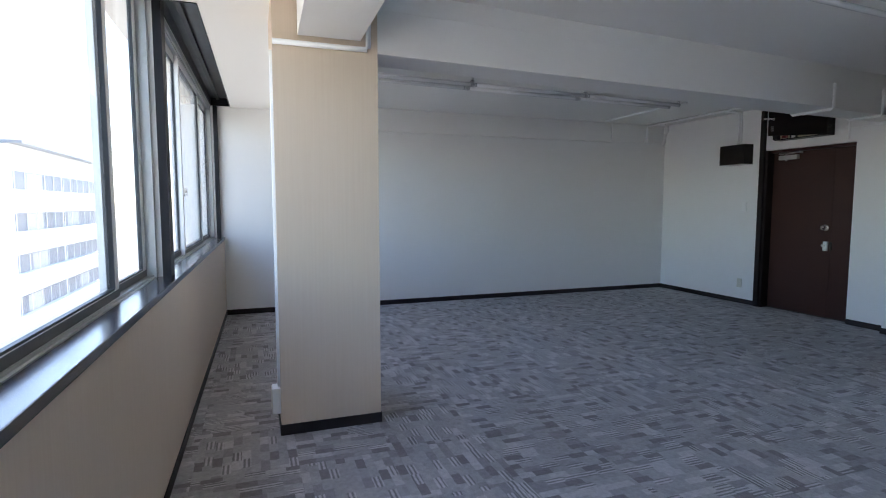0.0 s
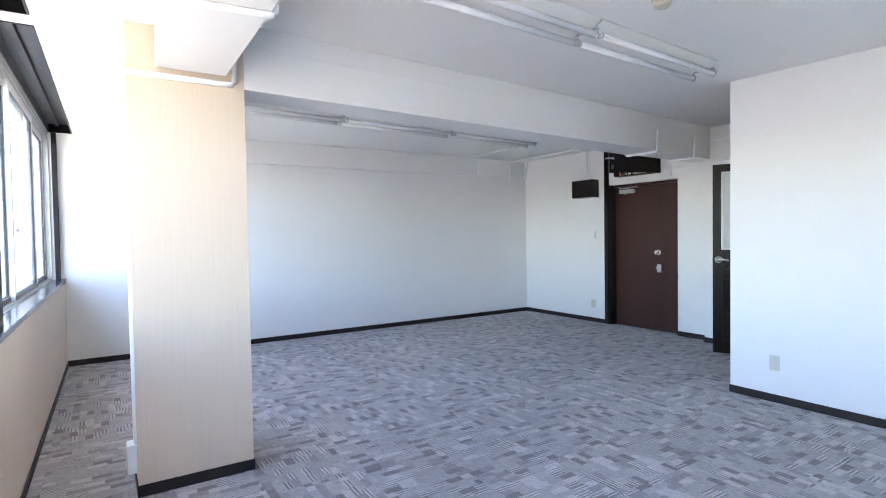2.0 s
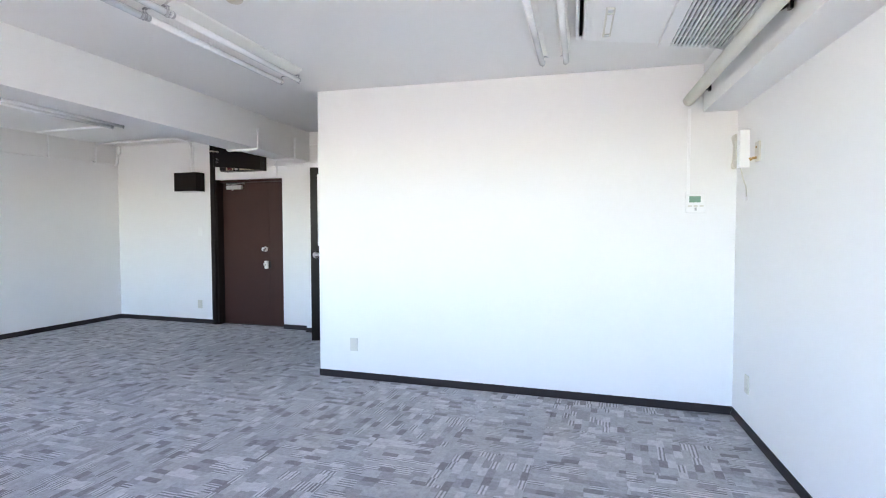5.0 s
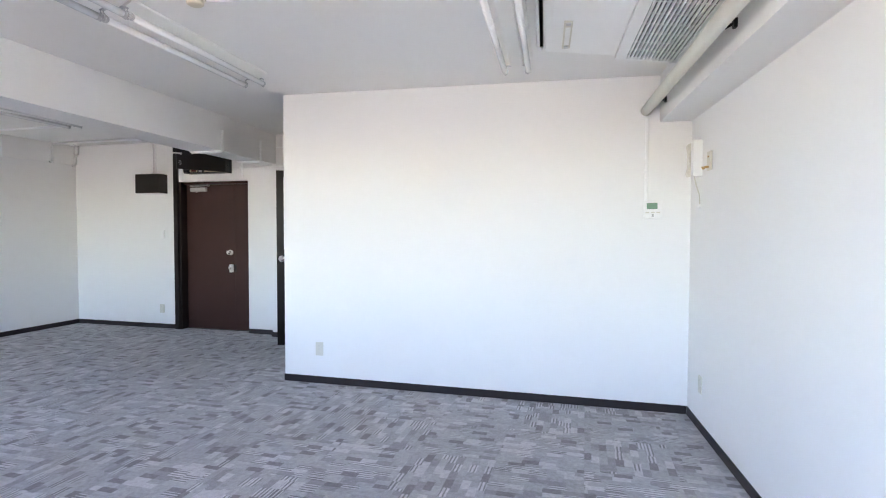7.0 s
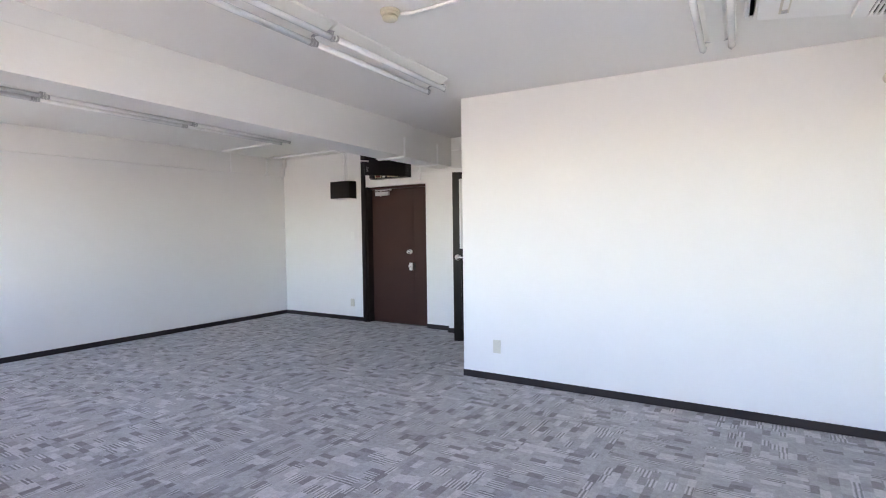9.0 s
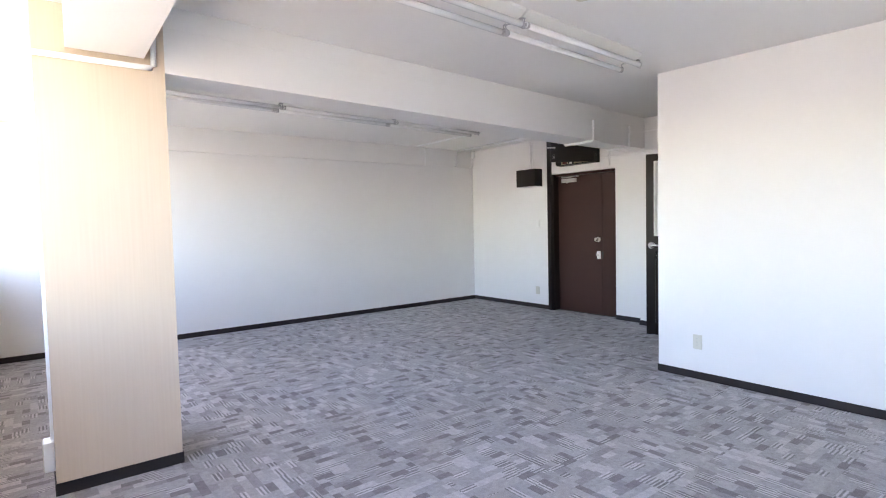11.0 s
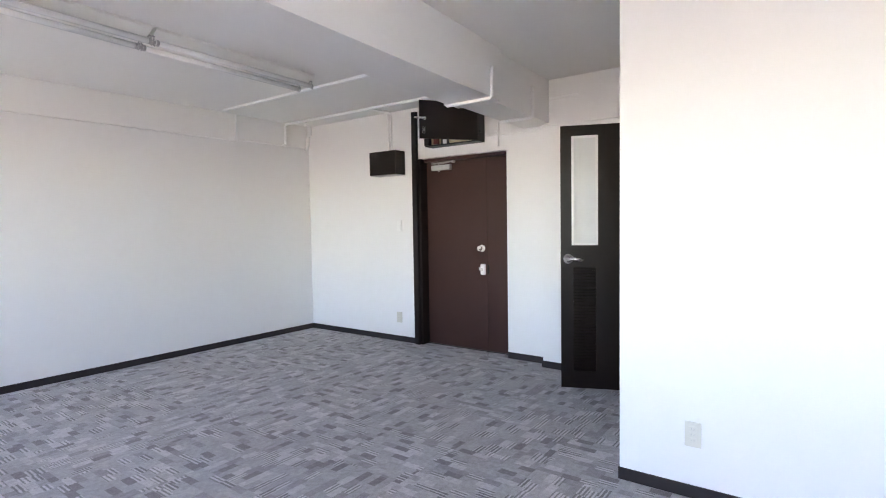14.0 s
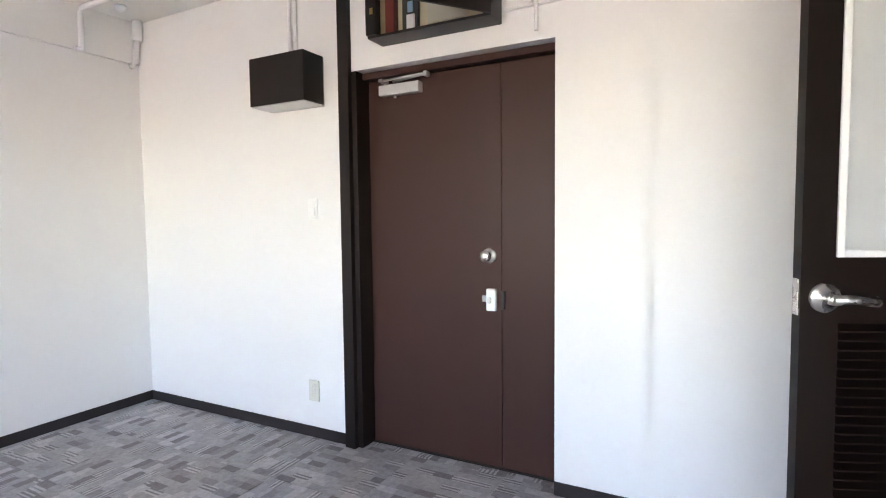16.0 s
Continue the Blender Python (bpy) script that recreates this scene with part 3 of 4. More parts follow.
for z in (2.19, 2.40):
    local(block("side_latch", BLACK, cab, BX + 0.03, BX + 0.055, BY0 - 0.012, BY0, z - 0.014, z + 0.014, bevel=0.003), cab)
# the leaf swings about its edge at BY0
ANG = 52
STRIP = 0.06                                # fixed strip beside the leaf
hinge = Vector((BX - 0.004, BY0 + 0.004, 0))
bm = bmesh.new()
box(bm, -0.016, 0.0, 0.0, BY1 - BY0 - STRIP - 0.008, BZ0 + 0.004, BZ1 - 0.004, bevel=0.002)
me = mesh("cabinet_door", bm, BOX_BROWN)
leaf = new("cabinet_door", me)
leaf.parent = cab
leaf.matrix_parent_inverse = Matrix.Translation(-Vector(cab.location))
leaf.matrix_basis = pose(hinge.x, hinge.y, 0, 0, 0, ANG)
tagged(leaf, "brown steel leaf standing ajar")
W = BY1 - BY0 - STRIP - 0.008
bm = bmesh.new()
lathe(bm, [(0.017, 0), (0.017, 0.006), (0.010, 0.009), (0.008, 0.020)], (-0.016, W - 0.045, 2.285), (-1, 0, 0), 16)
box(bm, -0.044, -0.032, W - 0.057, W + 0.055, 2.276, 2.294, bevel=0.004)
part("handle", bm, CHROME, leaf, "small bright lever handle")
bm = bmesh.new()
for i in range(6):
    for j in range(3):
        lathe(bm, [(0.0028, 0), (0.0028, 0.0015)], (-0.016, W - 0.028 - 0.010 * j - 0.004 * (i % 2), 2.150 + 0.0105 * i), (-1, 0, 0), 8)
part("vent_dots", bm, STEEL, leaf)
for z in (2.16, 2.39):
    local(bar("hinge_pin", BLACK, cab, [(BX - 0.006, BY0 - 0.006, z - 0.02), (BX - 0.006, BY0 - 0.006, z + 0.02)], 0.006), cab)

# box on the wall, with twin conduits down to it
wb = thing("wall_box", "dark brown metal box mounted on the white wall", "electrical box", at=(XE, 8.08, 1.845))
bm = bmesh.new()
box(bm, XE - 0.165, XE - 0.01, 7.912, 8.292, 1.847, 2.10, bevel=0.003)
local(part("cover", bm, BOX_BROWN, wb), wb)
local(block("back_plate", STEEL, wb, XE - 0.03, XE, 7.917, 8.287, 1.84, 2.095, label="grey back plate"), wb)
local(block("bottom_plate", STEEL, wb, XE - 0.160, XE - 0.031, 7.918, 8.286, 1.841, 1.8465, label="light grey bottom plate"), wb)


def conduit(points, radius=0.011, label="thin white surface conduit", name="conduit"):
    bm = bmesh.new()
    tube(bm, points, radius, 10)
    return tagged(new(name, mesh(name, bm, CONDUIT)), label, "conduit", "surface conduits")


def trunking(dims, label="flat white cable trunking"):
    bm = bmesh.new()
    box(bm, *dims, bevel=0.003)
    return tagged(new("cable_trunking", mesh("cable_trunking", bm, CONDUIT)), label, "trunking", "cable trunking")


conduit([(XE - 0.012, 8.10, 2.07), (XE - 0.012, 8.10, 2.48), (XE - 0.02, 8.10, ZC - 0.012), (8.645, 8.13, ZC - 0.012)])
conduit([(XE - 0.012, 8.14, 2.07), (XE - 0.012, 8.14, 2.46), (XE - 0.03, 8.14, ZC - 0.02), (8.93, 8.14, ZC - 0.012)])
trunking((7.735, 7.77, 7.05, 9.34, ZC - 0.022, ZC), "flat white cable trunking on the ceiling")
conduit([(8.63, YN - 0.028, 2.275), (8.63, YN - 0.028, 2.50), (8.632, YN - 0.045, ZC - 0.017), (8.65, 8.1, ZC - 0.017), (8.68, 6.47, ZC - 0.017)], 0.016)
trunking((7.955, 7.975, YN - 0.047, YN - 0.035, 2.255, ZC - 0.002), "thin white cable trunking down the beam band")
conduit([(8.59, YN - 0.03, 2.278), (8.63, YN - 0.03, 2.275)], 0.014)
conduit([(7.73, 6.455, 2.50), (7.73, 6.455, 2.174), (7.73, 6.44, 2.166), (7.73, 6.078, 2.166), (7.73, 6.062, 2.178), (7.73, 6.062, 2.385)], 0.012, "thin white conduit wrapped under the beam")
conduit([(8.52, 6.46, 2.50), (8.52, 6.46, 2.172), (8.52, 6.445, 2.164), (8.52, 6.158, 2.164), (8.52, 6.143, 2.176), (8.52, 6.143, 2.41)], 0.012, "thin white conduit wrapped under the beam")
conduit([(XE - 0.022, 6.735, 2.035), (XE - 0.022, 6.735, ZC - 0.002)], 0.009)
bm = bmesh.new()
box(bm, XE - 0.034, XE, 6.752, 6.772, 2.152, 2.178, bevel=0.003)
tube(bm, [(XE - 0.034, 6.762, 2.165), (XE - 0.038, 6.762, 2.165)], 0.004, 8)
tagged(new("conduit_clip", mesh("conduit_clip", bm, WHITE)), "small white clip beside the conduit above the door", "clip")
trunking((XS - 0.012, XS, 5.90, 6.165, 2.375, 2.392), "short white cable trunking on the wall")
bm = bmesh.new()
tube(bm, [(8.965, YN - 0.06, ZC - 0.001), (8.965, YN - 0.06, 2.47), (8.965, YN - 0.05, 2.42)], 0.032, 14)
tube(bm, [(8.965, YN - 0.05, 2.43), (8.965, YN - 0.035, 2.38), (8.965, YN - 0.03, 2.29), (8.95, YN - 0.012, 2.262), (8.94, YN + 0.0, 2.26)], 0.02, 12)
tagged(new("corner_pipe", mesh("corner_pipe", bm, WHITE)), "white pipe with an elbow in the ceiling corner", "pipe")
# white sensor beside it
bm = bmesh.new()
lathe(bm, [(0.035, 0), (0.035, 0.012), (0.024, 0.03), (0.010, 0.038)], (8.76, 9.28, ZC), (0, 0, -1))
tagged(new("ceiling_rose", mesh("ceiling_rose", bm, WHITE)), "small round white fitting on the ceiling", "ceiling fitting")


# plates on the walls: built facing -x, moved and turned into place
def plate(name, label, category, m, w=0.072, h=0.118, kind="socket"):
    p = thing(name, label, category)
    block("plate", WHITE if kind == "switch" else IVORY, p, -0.009, 0.0, -w / 2, w / 2, -h / 2, h / 2, bevel=0.003)
    if kind == "socket":
        for z in (-0.027, 0.0, 0.027) if h > 0.1 else (0,):
            o = block("outlet", IVORY, p, -0.012, -0.008, -0.017, 0.017, z - 0.0115, z + 0.0115, bevel=0.0015)
            for y in (-0.006, 0.006):
                block("slot", SOCKET_GREY, o, -0.0125, -0.0118, y - 0.001, y + 0.001, z - 0.004, z + 0.004)
    else:
        for z in (-0.026, 0.0, 0.026):
            block("rocker", WHITE, p, -0.013, -0.008, -0.014, 0.014, z - 0.011, z + 0.011, bevel=0.002)
    p.matrix_world = m
    return p


plate("wall_socket", "ivory wall socket low on the white wall", "socket", pose(XE, 8.035, 0.27))
plate("light_switch", "white light switch plate on the white wall", "switch", pose(XE, 8.01, 1.291), w=0.066, kind="switch")
plate("wall_socket", "ivory wall socket low on the partition", "socket", pose(XP, 4.672, 0.306))
turned(plate("wall_socket", "ivory wall socket near the room corner", "socket", pose(6.86, YS, 0.315, 0, 0, -90)), SOUTH)
turned(plate("light_switch", "white light switch plate beside the inner doorway", "switch", pose(7.68, YP, 1.22, 0, 0, -90), w=0.072, kind="switch"), END)

# ---- inner black door, standing open ----
door_2 = thing("door_2", "black painted inner door standing wide open", "door", kind="structure")
bm = bmesh.new()
f = 0.045
box(bm, OX0, OX0 + 0.03, YP - 0.115, YP + 0.008, 0.0, OZ - f)
box(bm, OX1 - f, OX1 + 0.02, YP - 0.115, YP + 0.016, 0.0, OZ - f)
box(bm, OX0, OX1, YP - 0.115, YP + 0.010, OZ - f, OZ)
turned(part("door_frame", bm, DOOR_BLACK, door_2), END)
# the leaf is built from its hinge along +y, then turned to where it stands
HINGE, SWING = (8.645, 5.135), 22.3
T, LW, LZ0, LZ1 = 0.036, 0.758, 0.024, 2.034
WY0, WY1, WZ0, WZ1 = 0.486, 0.672, 1.132, 1.950          # glazed slot
VY0, VY1, VZ0, VZ1 = 0.497, 0.664, 0.155, 0.958          # louvres
bm = bmesh.new()
box(bm, 0, T, 0, WY0, LZ0, LZ1)
box(bm, 0, T, WY1, LW, LZ0, LZ1)
box(bm, 0, T, WY0, WY1, WZ1, LZ1)
box(bm, 0, T, WY0, WY1, VZ1, WZ0)
box(bm, 0, T, WY0, WY1, LZ0, VZ0)
box(bm, 0, T, WY0, VY0, VZ0, VZ1)
box(bm, 0, T, VY1, WY1, VZ0, VZ1)
door_leaf = part("door_leaf", bm, DOOR_BLACK, door_2)
door_leaf.matrix_basis = pose(HINGE[0], HINGE[1], 0, 0, 0, SWING)
bm = bmesh.new()
g = 0.014
for x0, x1 in ((-0.008, 0.0), (T, T + 0.008)):
    box(bm, x0, x1, WY0 - 0.004, WY0 + g, WZ0 - 0.004, WZ1 + 0.004, bevel=0.002)
    box(bm, x0, x1, WY1 - g, WY1 + 0.004, WZ0 - 0.004, WZ1 + 0.004, bevel=0.002)
    box(bm, x0, x1, WY0 + g, WY1 - g, WZ0 - 0.004, WZ0 + g, bevel=0.002)
    box(bm, x0, x1, WY0 + g, WY1 - g, WZ1 - g, WZ1 + 0.004, bevel=0.002)
part("glazing_bead", bm, WHITE, door_leaf, "white frame round the glass")
block("glass", FROSTED, door_leaf, 0.014, 0.02, WY0 + 0.001, WY1 - 0.001, WZ0 + 0.001, WZ1 - 0.001, label="tall slot of frosted glass")
n = 33
for i in range(n):
    z = VZ0 + (i + 0.5) * (VZ1 - VZ0) / n
    bm = bmesh.new()
    prism(bm, [(-0.006, z - 0.010), (-0.006, z - 0.006), (0.030, z + 0.011), (0.030, z + 0.007)], VY0, VY1)
    part("louvre_slat", bm, DOOR_BLACK, door_leaf)
bm = bmesh.new()
lathe(bm, [(0.038, 0), (0.038, 0.006), (0.034, 0.010), (0.016, 0.013), (0.013, 0.045), (0.004, 0.048)], (0, 0.70, 1.024), (-1, 0, 0))
tube(bm, [(-0.045, 0.706, 1.024), (-0.047, 0.67, 1.025), (-0.046, 0.63, 1.022), (-0.042, 0.598, 1.020)], 0.0125, 10)
part("lever_handle", bm, CHROME, door_leaf, "satin nickel lever handle")
block("latch_plate", CHROME, door_leaf, 0.006, 0.03, LW - 0.002, LW + 0.003, 0.977, 1.072, bevel=0.001)
for z in (0.22, 1.80):
    bm = bmesh.new()
    box(bm, -0.003, 0.02, -0.028, 0.004, z - 0.05, z + 0.05, bevel=0.001)
    tube(bm, [(-0.006, -0.006, z - 0.055), (-0.006, -0.006, z + 0.055)], 0.007, 10)
    part("hinge", bm, STEEL, door_leaf)

# ---- lamps ----
def fluorescent(x0, x1, y, group):
    """One twin-tube batten, its tubes off, on the ceiling along x."""
    lamp = thing("ceiling_lamp", "white twin-tube fluorescent batten, switched off", "ceiling lamp", group, at=((x0 + x1) / 2, y, ZC))
    h = (x1 - x0) / 2
    bm = bmesh.new()
    prism(bm, [(-0.104, 0.0), (0.104, 0.0), (0.102, -0.016), (0.04, -0.052), (-0.04, -0.052), (-0.102, -0.016)], -h + 0.01, h - 0.01, "x")
    part("housing", bm, FITTING, lamp)
    for s in (-1, 1):
        y1 = s * 0.078
        bm = bmesh.new()
        tube(bm, [(-h + 0.012, y1, -0.09), (h - 0.012, y1, -0.09)], 0.0188, 14)
        tb = part("tube", bm, TUBE_OFF, lamp, "unlit white fluorescent tube")
        for e in (-1, 1):
            bm = bmesh.new()
            # an S-shaped spring arm from the housing round the tube's end
            xe = e * (h - 0.008)
            tube(bm, [(xe, s * 0.036, -0.050), (xe, s * 0.060, -0.047), (xe, s * 0.076, -0.054), (xe, s * 0.072, -0.068), (xe, s * 0.060, -0.080), (xe, s * 0.062, -0.098), (xe, s * 0.078, -0.110)], 0.0055, 8)
            box(bm, xe - 0.005, xe + 0.005, y1 - 0.009, y1 + 0.009, -0.099, -0.081, bevel=0.003)
            part("lamp_holder", bm, STEEL, lamp, "bare metal spring holder")
            bm = bmesh.new()
            tube(bm, [(e * (h - 0.032), y1, -0.09), (e * (h - 0.015), y1, -0.09)], 0.0194, 14)
            part("end_cap", bm, STEEL, tb)
    return lamp


# three rows, laid a little askew like the beam
L, SKEW = 1.32, 3.3
row_a = fluorescent(5.23, 5.23 + L, 4.82, "fluorescent battens")
row_a.matrix_world = pose(5.89, 4.82, ZC, 0, 0, SKEW)
rise = L * math.sin(radians(SKEW))
for x, y in ((5.89 - L, 4.82 - rise), (5.52 + L, 7.60 + rise), (5.52, 7.60), (5.52 - L, 7.60 - rise), (5.935, 2.838), (5.935 - L, 2.838 - rise)):
    copy_thing(row_a, pose(x, y, ceiling_at(y), 0, 0, SKEW))

# smoke detectors and a conduit
for x, y in ((5.28, 4.327), (5.61, 7.36)):
    bm = bmesh.new()
    for tier in ([(0.054, 0.0), (0.054, 0.014)], [(0.050, 0.014), (0.047, 0.026)], [(0.036, 0.026), (0.036, 0.034)], [(0.043, 0.034), (0.041, 0.047), (0.034, 0.053)]):
        lathe(bm, [(0.001, tier[0][1]), *tier, (0.001, tier[-1][1])], (x, y, ceiling_at(y)), (0, 0, -1), 28)
    tagged(new("smoke_detector", mesh("smoke_detector", bm, CREAM)), "round cream smoke detector on the ceiling", "smoke detector", "smoke detectors")
conduit([(5.32, 4.29, ceiling_at(4.29) - 0.01), (5.35, 4.23, ceiling_at(4.23) - 0.01), (5.315, 2.93, ceiling_at(2.93) - 0.01)], 0.010)

# ---- air conditioner, pipe, controls ----
ac = thing("air_conditioner", "white ceiling-hung air conditioner with an intake grille", "air conditioner", at=(5.65, 2.3, ZC))
AX0, AX1 = 4.75, 6.38
bm = bmesh.new()
prism(bm, [(2.742, ZC - 0.005), (2.742, 2.46), (2.735, 2.442), (2.70, 2.435), (2.27, 2.384), (1.975, 2.346), (1.955, 2.356), (1.955, ZC - 0.005)], AX0, AX1, "x")
bmesh.ops.bevel(bm, geom=bm.edges[:], offset=0.01, segments=2, affect="EDGES")
local(part("casing", bm, WHITE, ac), ac)
local(block("outlet_slot", SLOT_BLACK, ac, AX0 + 0.05, AX1 - 0.06, 2.743, 2.760, 2.452, ZC - 0.02, label="dark air outlet slot"), ac)
bm = bmesh.new()
prism(bm, [(2.761, ZC - 0.005), (2.761, 2.455), (2.766, 2.444), (2.776, 2.447), (2.782, 2.47), (2.782, ZC - 0.005)], AX0, AX1 - 0.02, "x")
local(part("outlet_lip", bm, WHITE, ac), ac)
bm = bmesh.new()
prism(bm, [(2.743, ZC - 0.005), (2.743, 2.455), (2.752, 2.443), (2.768, 2.446), (2.776, 2.47), (2.776, ZC - 0.005)], AX1 - 0.06, AX1 - 0.004, "x")
local(part("end_cap", bm, WHITE, ac), ac)
slope = (2.384 - 2.346) / (2.27 - 1.975)
bm = bmesh.new()
prism(bm, [(2.265, 2.382), (1.98, 2.345), (1.98, 2.339), (2.265, 2.376)], AX0 + 0.05, AX1 - 0.015, "x")
local(part("grille_back", bm, FILTER, ac), ac)
bm = bmesh.new()
for i in range(14):
    y = 1.993 + i * 0.0200
    z = 2.346 + (y - 1.975) * slope
    box(bm, AX0 + 0.05, AX1 - 0.03, y - 0.0048, y + 0.0048, z - 0.022, z - 0.012)
for i in range(13):
    x = AX0 + 0.055 + i * (AX1 - AX0 - 0.095) / 12
    prism(bm, [(2.262, 2.372), (1.982, 2.335), (1.982, 2.331), (2.262, 2.368)], x, x + 0.004, "x")
for y, half in ((2.293, 0.031), (1.974, 0.010)):
    z = 2.346 + (y - 1.975) * slope
    box(bm, AX0 + 0.03, AX1 - 0.008, y - half, y + half, z - 0.021, z - 0.001)
for x in (AX0 + 0.03, AX1 - 0.028):
    prism(bm, [(2.262, 2.384), (1.984, 2.347), (1.984, 2.327), (2.262, 2.364)], x, x + 0.02, "x")
gr = local(part("grille", bm, WHITE, ac, "white slatted intake grille"), ac)
local(block("latch", IVORY, ac, 5.875, 6.285, 2.588, 2.634, 2.418, 2.436, bevel=0.006), ac)
local(block("latch_slider", WHITE, ac, 5.95, 6.21, 2.598, 2.624, 2.413, 2.419, bevel=0.002), ac)
for x in (5.90, 6.25):
    local(block("screw_cover", STEEL, ac, x - 0.016, x + 0.016, 2.598, 2.624, 2.413, 2.419, bevel=0.002), ac)

turned(ac, SOUTH)

bm = bmesh.new()
tube(bm, [(4.5, 1.998, 2.237), (5.5, 2.001, 2.239), (6.4, 2.002, 2.234), (XP - 0.02, 2.002, 2.228)], 0.037, 18)
pipe = tagged(new("insulated_pipe", mesh("insulated_pipe", bm, INSULATION)), "thick taped insulated pipe along the beam", "pipe")
turned(pipe, SOUTH)
for x in (4.9, 5.62, 6.98):
    bm = bmesh.new()
    box(bm, x - 0.016, x + 0.016, YS + 0.222, YS + 0.237, 2.245, 2.285, bevel=0.002)
    tube(bm, [(x, YS + 0.225, 2.270), (x + 0.004, 1.978, 2.232)], 0.007, 6)
    part("clamp", bm, BLACK, pipe, "dark metal pipe clamp")

th = thing("thermostat", "white wall controller with a green display", "thermostat", at=(XP, 1.94, 1.50))
local(block("case", WHITE, th, XP - 0.018, XP, 1.873, 2.007, 1.442, 1.572, bevel=0.004), th)
local(block("display", LCD, th, XP - 0.0195, XP - 0.017, 1.908, 1.982, 1.513, 1.557, bevel=0.001, label="green liquid crystal display"), th)
for i, y in enumerate((1.978, 1.94, 1.902)):
    local(block("button", IVORY, th, XP - 0.0205, XP - 0.017, y - 0.013, y + 0.013, 1.482, 1.492, bevel=0.001), th)
local(block("rocker_key", SOCKET_GREY, th, XP - 0.0205, XP - 0.017, 1.933, 1.947, 1.455, 1.476, bevel=0.001), th)
trunking((XP - 0.012, XP, 1.978, 2.0, 1.572, 2.18), "narrow white cable trunking above the thermostat")

# handset phone and hook plate on the near wall, close to the corner
ic = thing("intercom_phone", "white wall intercom with a handset beside the corner", "intercom", at=(7.0, YS, 1.85))
bm = bmesh.new()
box(bm, 6.905, 6.965, YS, YS + 0.062, 1.722, 1.968, bevel=0.005)
box(bm, 6.96, 7.115, YS, YS + 0.030, 1.735, 1.96, bevel=0.008)
base = local(part("base", bm, WHITE, ic), ic)
bm = bmesh.new()
prism(bm, [(YS + 0.030, 1.735), (YS + 0.055, 1.73), (YS + 0.066, 1.75), (YS + 0.056, 1.80), (YS + 0.056, 1.90), (YS + 0.066, 1.945), (YS + 0.055, 1.962), (YS + 0.030, 1.96), (YS + 0.031, 1.915), (YS + 0.042, 1.90), (YS + 0.042, 1.80), (YS + 0.031, 1.785)], 7.03, 7.09, "x")
bmesh.ops.bevel(bm, geom=bm.edges[:], offset=0.003, segments=2, affect="EDGES")
local(part("handset", bm, IVORY, ic, "pale handset hung on the base"), ic)
local(block("hook_switch", BLACK, ic, 6.985, 7.01, YS + 0.030, YS + 0.040, 1.79, 1.84, bevel=0.002), ic)
for i in range(4):
    local(block("speaker_slot", SOCKET_GREY, ic, 6.975, 7.02, YS + 0.030, YS + 0.0315, 1.88 + 0.012 * i, 1.885 + 0.012 * i), ic)
local(block("call_button", IVORY, ic, 6.975, 7.005, YS + 0.030, YS + 0.036, 1.75, 1.775, bevel=0.003), ic)
local(bar("cord", IVORY, ic, [(6.94, YS + 0.045, 1.725), (6.941, YS + 0.03, 1.66), (6.942, YS + 0.01, 1.60), (6.942, YS + 0.006, 1.535)], 0.004), ic)
local(block("cord_plug", WHITE, ic, 6.93, 6.955, YS, YS + 0.016, 1.51, 1.535, bevel=0.003), ic)
turned(ic, SOUTH)
hk = thing("wall_hook", "tarnished brass hook on an ivory plate", "hook", at=(6.74, YS, 1.8))
local(block("plate", IVORY, hk, 6.70, 6.775, YS, YS + 0.012, 1.742, 1.862, bevel=0.002), hk)
local(bar("hook", BRASS, hk, [(6.74, YS + 0.012, 1.765), (6.74, YS + 0.034, 1.762), (6.742, YS + 0.044, 1.752), (6.744, YS + 0.048, 1.765)], 0.008), hk)
local(bar("hook_screw", BRASS, hk, [(6.74, YS + 0.012, 1.83), (6.74, YS + 0.017, 1.83)], 0.006), hk)
turned(hk, SOUTH)

# conduit, trunking and box on the column
conduit([(CX0, CY0 - 0.014, 2.19), (3.44, CY0 - 0.014, 2.19), (3.484, CY0 - 0.014, 2.191), (3.497, CY0 - 0.014, 2.203), (3.499, CY0 - 0.014, 2.42)], 0.015, "white conduit bent round the column top")
conduit([(3.05, 4.84, 2.218), (3.395, 4.803, 2.218), (3.442, 4.798, 2.220), (3.452, 4.797, 2.232), (3.453, 4.797, 2.262)], 0.013, "white conduit crossing under the boxed beam")
trunking((CX0 - 0.015, CX0, 5.85, 5.89, 0.27, 2.16), "white cable trunking down the column side")
jb = thing("junction_box", "small white plastic box low on the column", "junction box", at=(CX0 - 0.03, 5.87, 0.19))
local(block("case", WHITE, jb, CX0 - 0.045, CX0, 5.82, 5.92, 0.12, 0.27, bevel=0.006), jb)
local(block("lid", IVORY, jb, CX0 - 0.049, CX0 - 0.044, 5.825, 5.915, 0.125, 0.265, bevel=0.002), jb)

# ---- outside ----
bm = bmesh.new()
box(bm, -2500, 2500, -2500, 2500, -16.5, -16.0)
structure("ground", bm, PAVING, "pale paved ground far below", "ground")
own = thing("own_building", "the office building's own pale outer wall", "building", at=(2, 5, -16))
bm = bmesh.new()
box(bm, 2.1, 16, -8, 20, -16.0, -0.26)
local(part("lower_storeys", bm, FACADE, own), own)
bm = bmesh.new()
box(bm, 2.1, 16, -8, 20, 2.8, 6.0)
local(part("upper_storey", bm, FACADE, own), own)


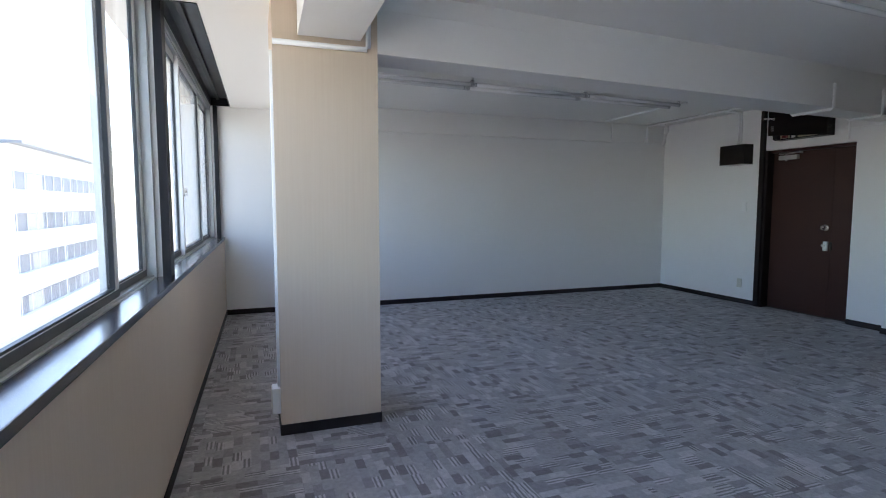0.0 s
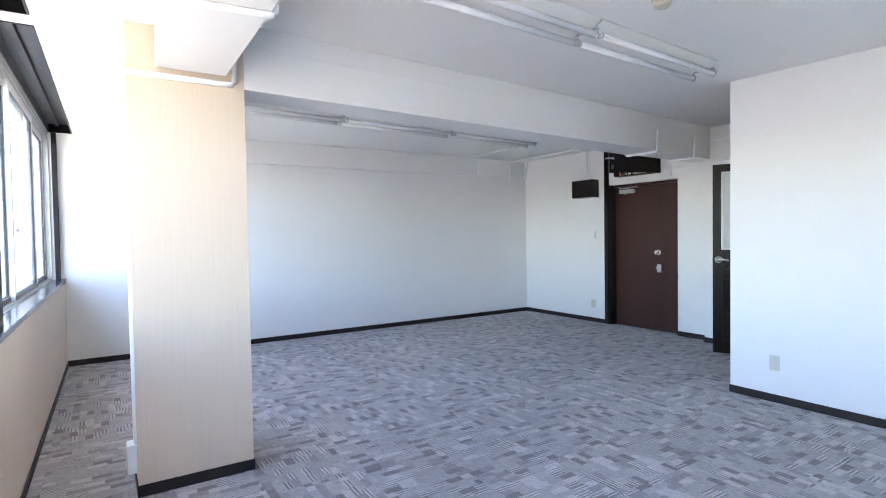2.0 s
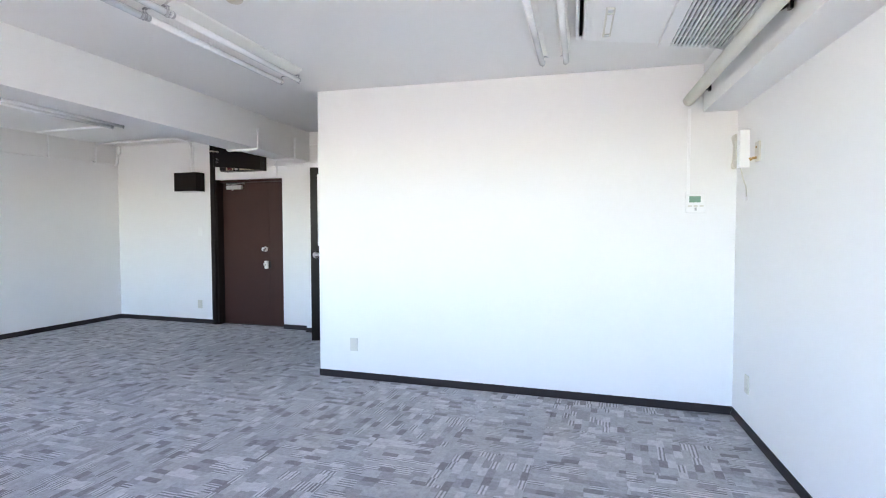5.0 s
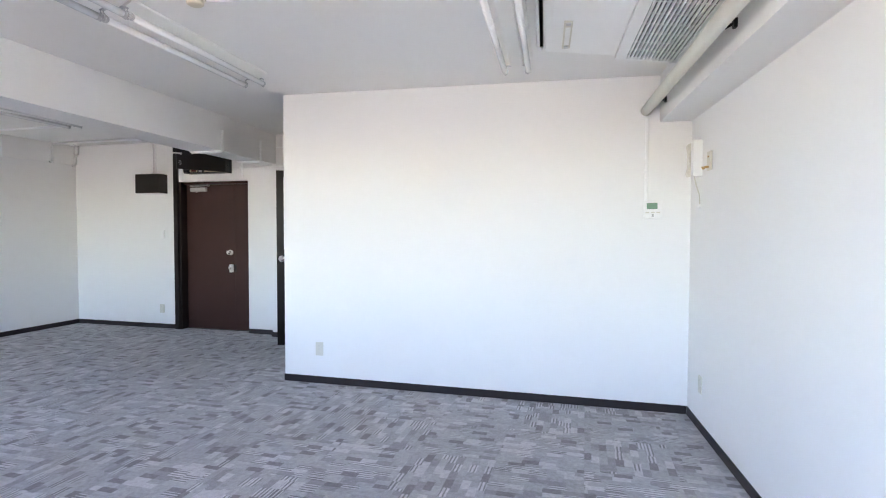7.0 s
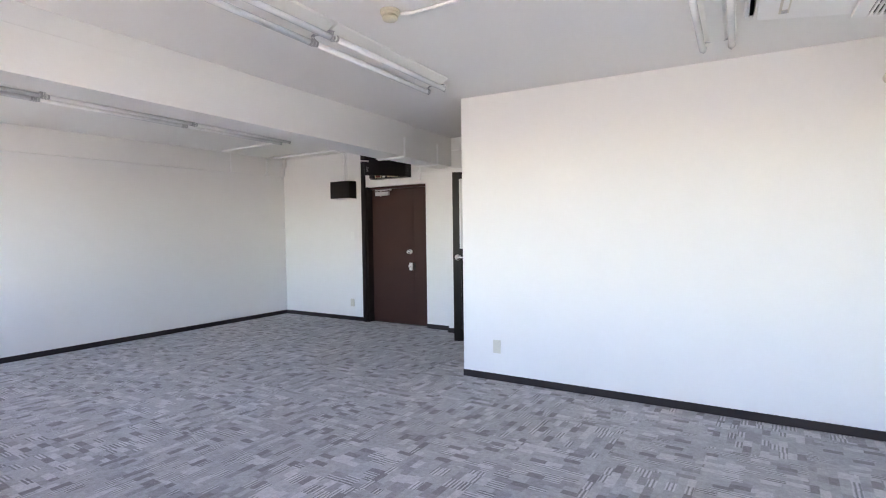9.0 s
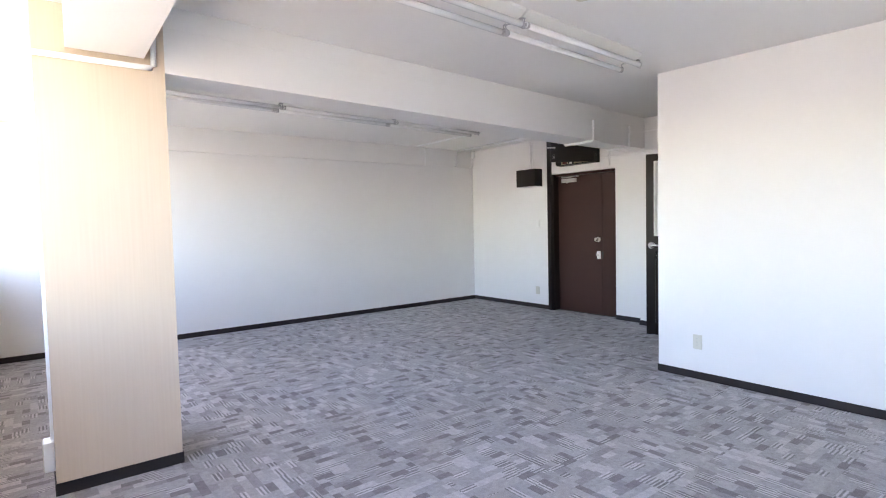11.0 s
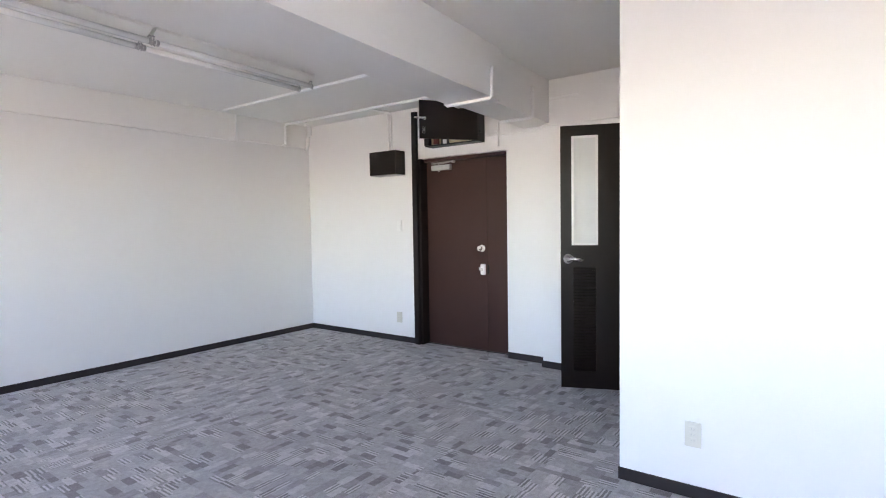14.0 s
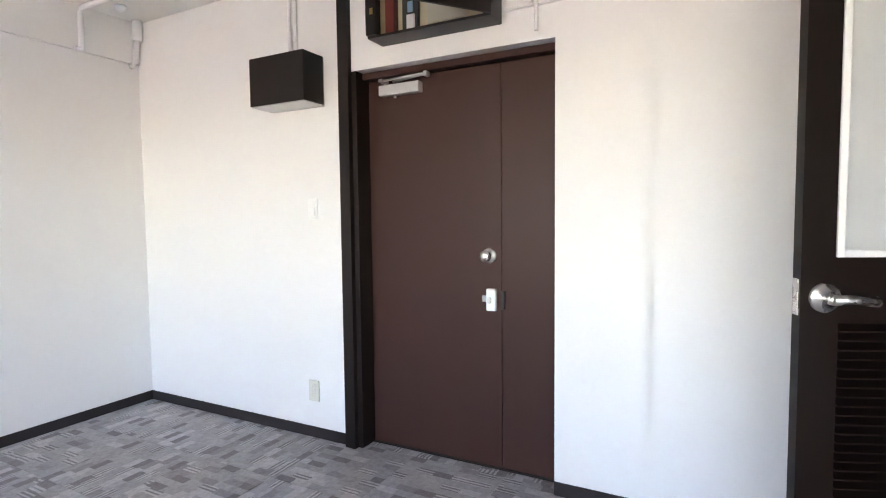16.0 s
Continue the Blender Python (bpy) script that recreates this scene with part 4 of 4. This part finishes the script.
def apartment(label, x1, y0, y1, z_top, storeys, bays, depth=14.0):
    """A pale block with banded storeys and rows of windows on the side that faces +x."""
    b = thing("apartment_building", label, "building", at=(x1, y0, -16))
    bm = bmesh.new()
    box(bm, x1 - depth, x1, y0, y1, -16.0, z_top)
    local(part("wall", bm, FACADE, b), b)
    bm = bmesh.new()
    box(bm, x1 - depth - 0.3, x1 + 0.9, y0 - 0.4, y1 + 0.4, z_top, z_top + 0.25)
    local(part("roof", bm, LEDGER, b), b)
    h = 3.0
    bw = (y1 - y0) / bays
    rng = random.Random(11)
    for s in range(storeys):
        z = z_top - 1.2 - (s + 1) * h
        bm = bmesh.new()
        box(bm, x1, x1 + 0.9, y0, y1, z - 0.1, z + 1.0)
        local(part("balcony", bm, FACADE, b), b)
        for k in range(bays):
            ya = y0 + (k + 0.025) * bw
            yb = y0 + (k + 0.975) * bw
            w = bmesh.new()
            box(w, x1 + 0.002, x1 + 0.05, ya, yb, z + 1.05, z + 2.35)
            win = local(part("window", w, FAR_GLASS, b), b)
            for y in np.linspace(ya, yb, 6):
                part_of = bmesh.new()
                box(part_of, x1 + 0.05, x1 + 0.09, y - 0.04, y + 0.04, z + 1.05, z + 2.35)
                part("window_bar", part_of, ALU, win)
            if rng.random() < 0.6:
                c = bmesh.new()
                a = ya + rng.random() * 0.4 * bw
                box(c, x1 + 0.055, x1 + 0.06, a, a + 0.3 * bw, z + 1.05, z + 2.3)
                part("curtain", c, CURTAIN, win)
        for xa in (-4.5, -9.5):
            w = bmesh.new()
            box(w, x1 + xa, x1 + xa + 2.0, y0 - 0.05, y0 - 0.002, z + 1.05, z + 2.3)
            win = local(part("window", w, FAR_GLASS, b), b)
            w = bmesh.new()
            box(w, x1 + xa + 0.96, x1 + xa + 1.04, y0 - 0.09, y0 - 0.05, z + 1.05, z + 2.3)
            part("window_bar", w, ALU, win)
    b.matrix_world = pose(-12.9, 47.8, -16, 0, 0, 0)
    return b


apartment("long white apartment block with banded balconies across the street", 0.0, 0.0, 20.6, 5.6, 6, 2)

# ---- carpet tiles ----
S, OX, OY = 0.5, 3.04, 5.91


def tile_mesh(a, c, d, e):
    bm = bmesh.new()
    t = 0.0015
    lo = [bm.verts.new(p) for p in ((a, d, -0.006), (c, d, -0.006), (c, e, -0.006), (a, e, -0.006))]
    mid = [bm.verts.new((v.co.x, v.co.y, -0.0012)) for v in lo]
    hi = [bm.verts.new((v.co.x + (t if i in (0, 3) else -t), v.co.y + (t if i < 2 else -t), 0.0)) for i, v in enumerate(lo)]
    for r0, r1 in ((lo, mid), (mid, hi)):
        for k in range(4):
            bm.faces.new((r0[k], r0[(k + 1) % 4], r1[(k + 1) % 4], r1[k]))
    bm.faces.new(hi)
    return mesh("carpet_tile", bm, CARPET)


rng = random.Random(7)
FULL = tile_mesh(-S / 2, S / 2, -S / 2, S / 2)
for i in range(-2, 13):
    for j in range(-11, 8):
        x, y = OX + (i + 0.5) * S, OY + (j + 0.5) * S
        x0, x1, y0, y1 = max(x - S / 2, XW - 0.15), min(x + S / 2, XE + 0.1), max(y - S / 2, 1.2), min(y + S / 2, YN)
        if x1 - x0 < 0.02 or y1 - y0 < 0.02:
            continue
        if x0 > XP + 0.1 and y1 < 4.4:
            continue
        full = x1 - x0 > S - 1e-6 and y1 - y0 > S - 1e-6
        turn = rng.choice((0, 90, 180, 270)) if full else 0
        o = new("carpet_tile", FULL if full else tile_mesh(x0 - x, x1 - x, y0 - y, y1 - y))
        o.parent = floor
        o.matrix_basis = pose(x, y, 0, 0, 0, turn)
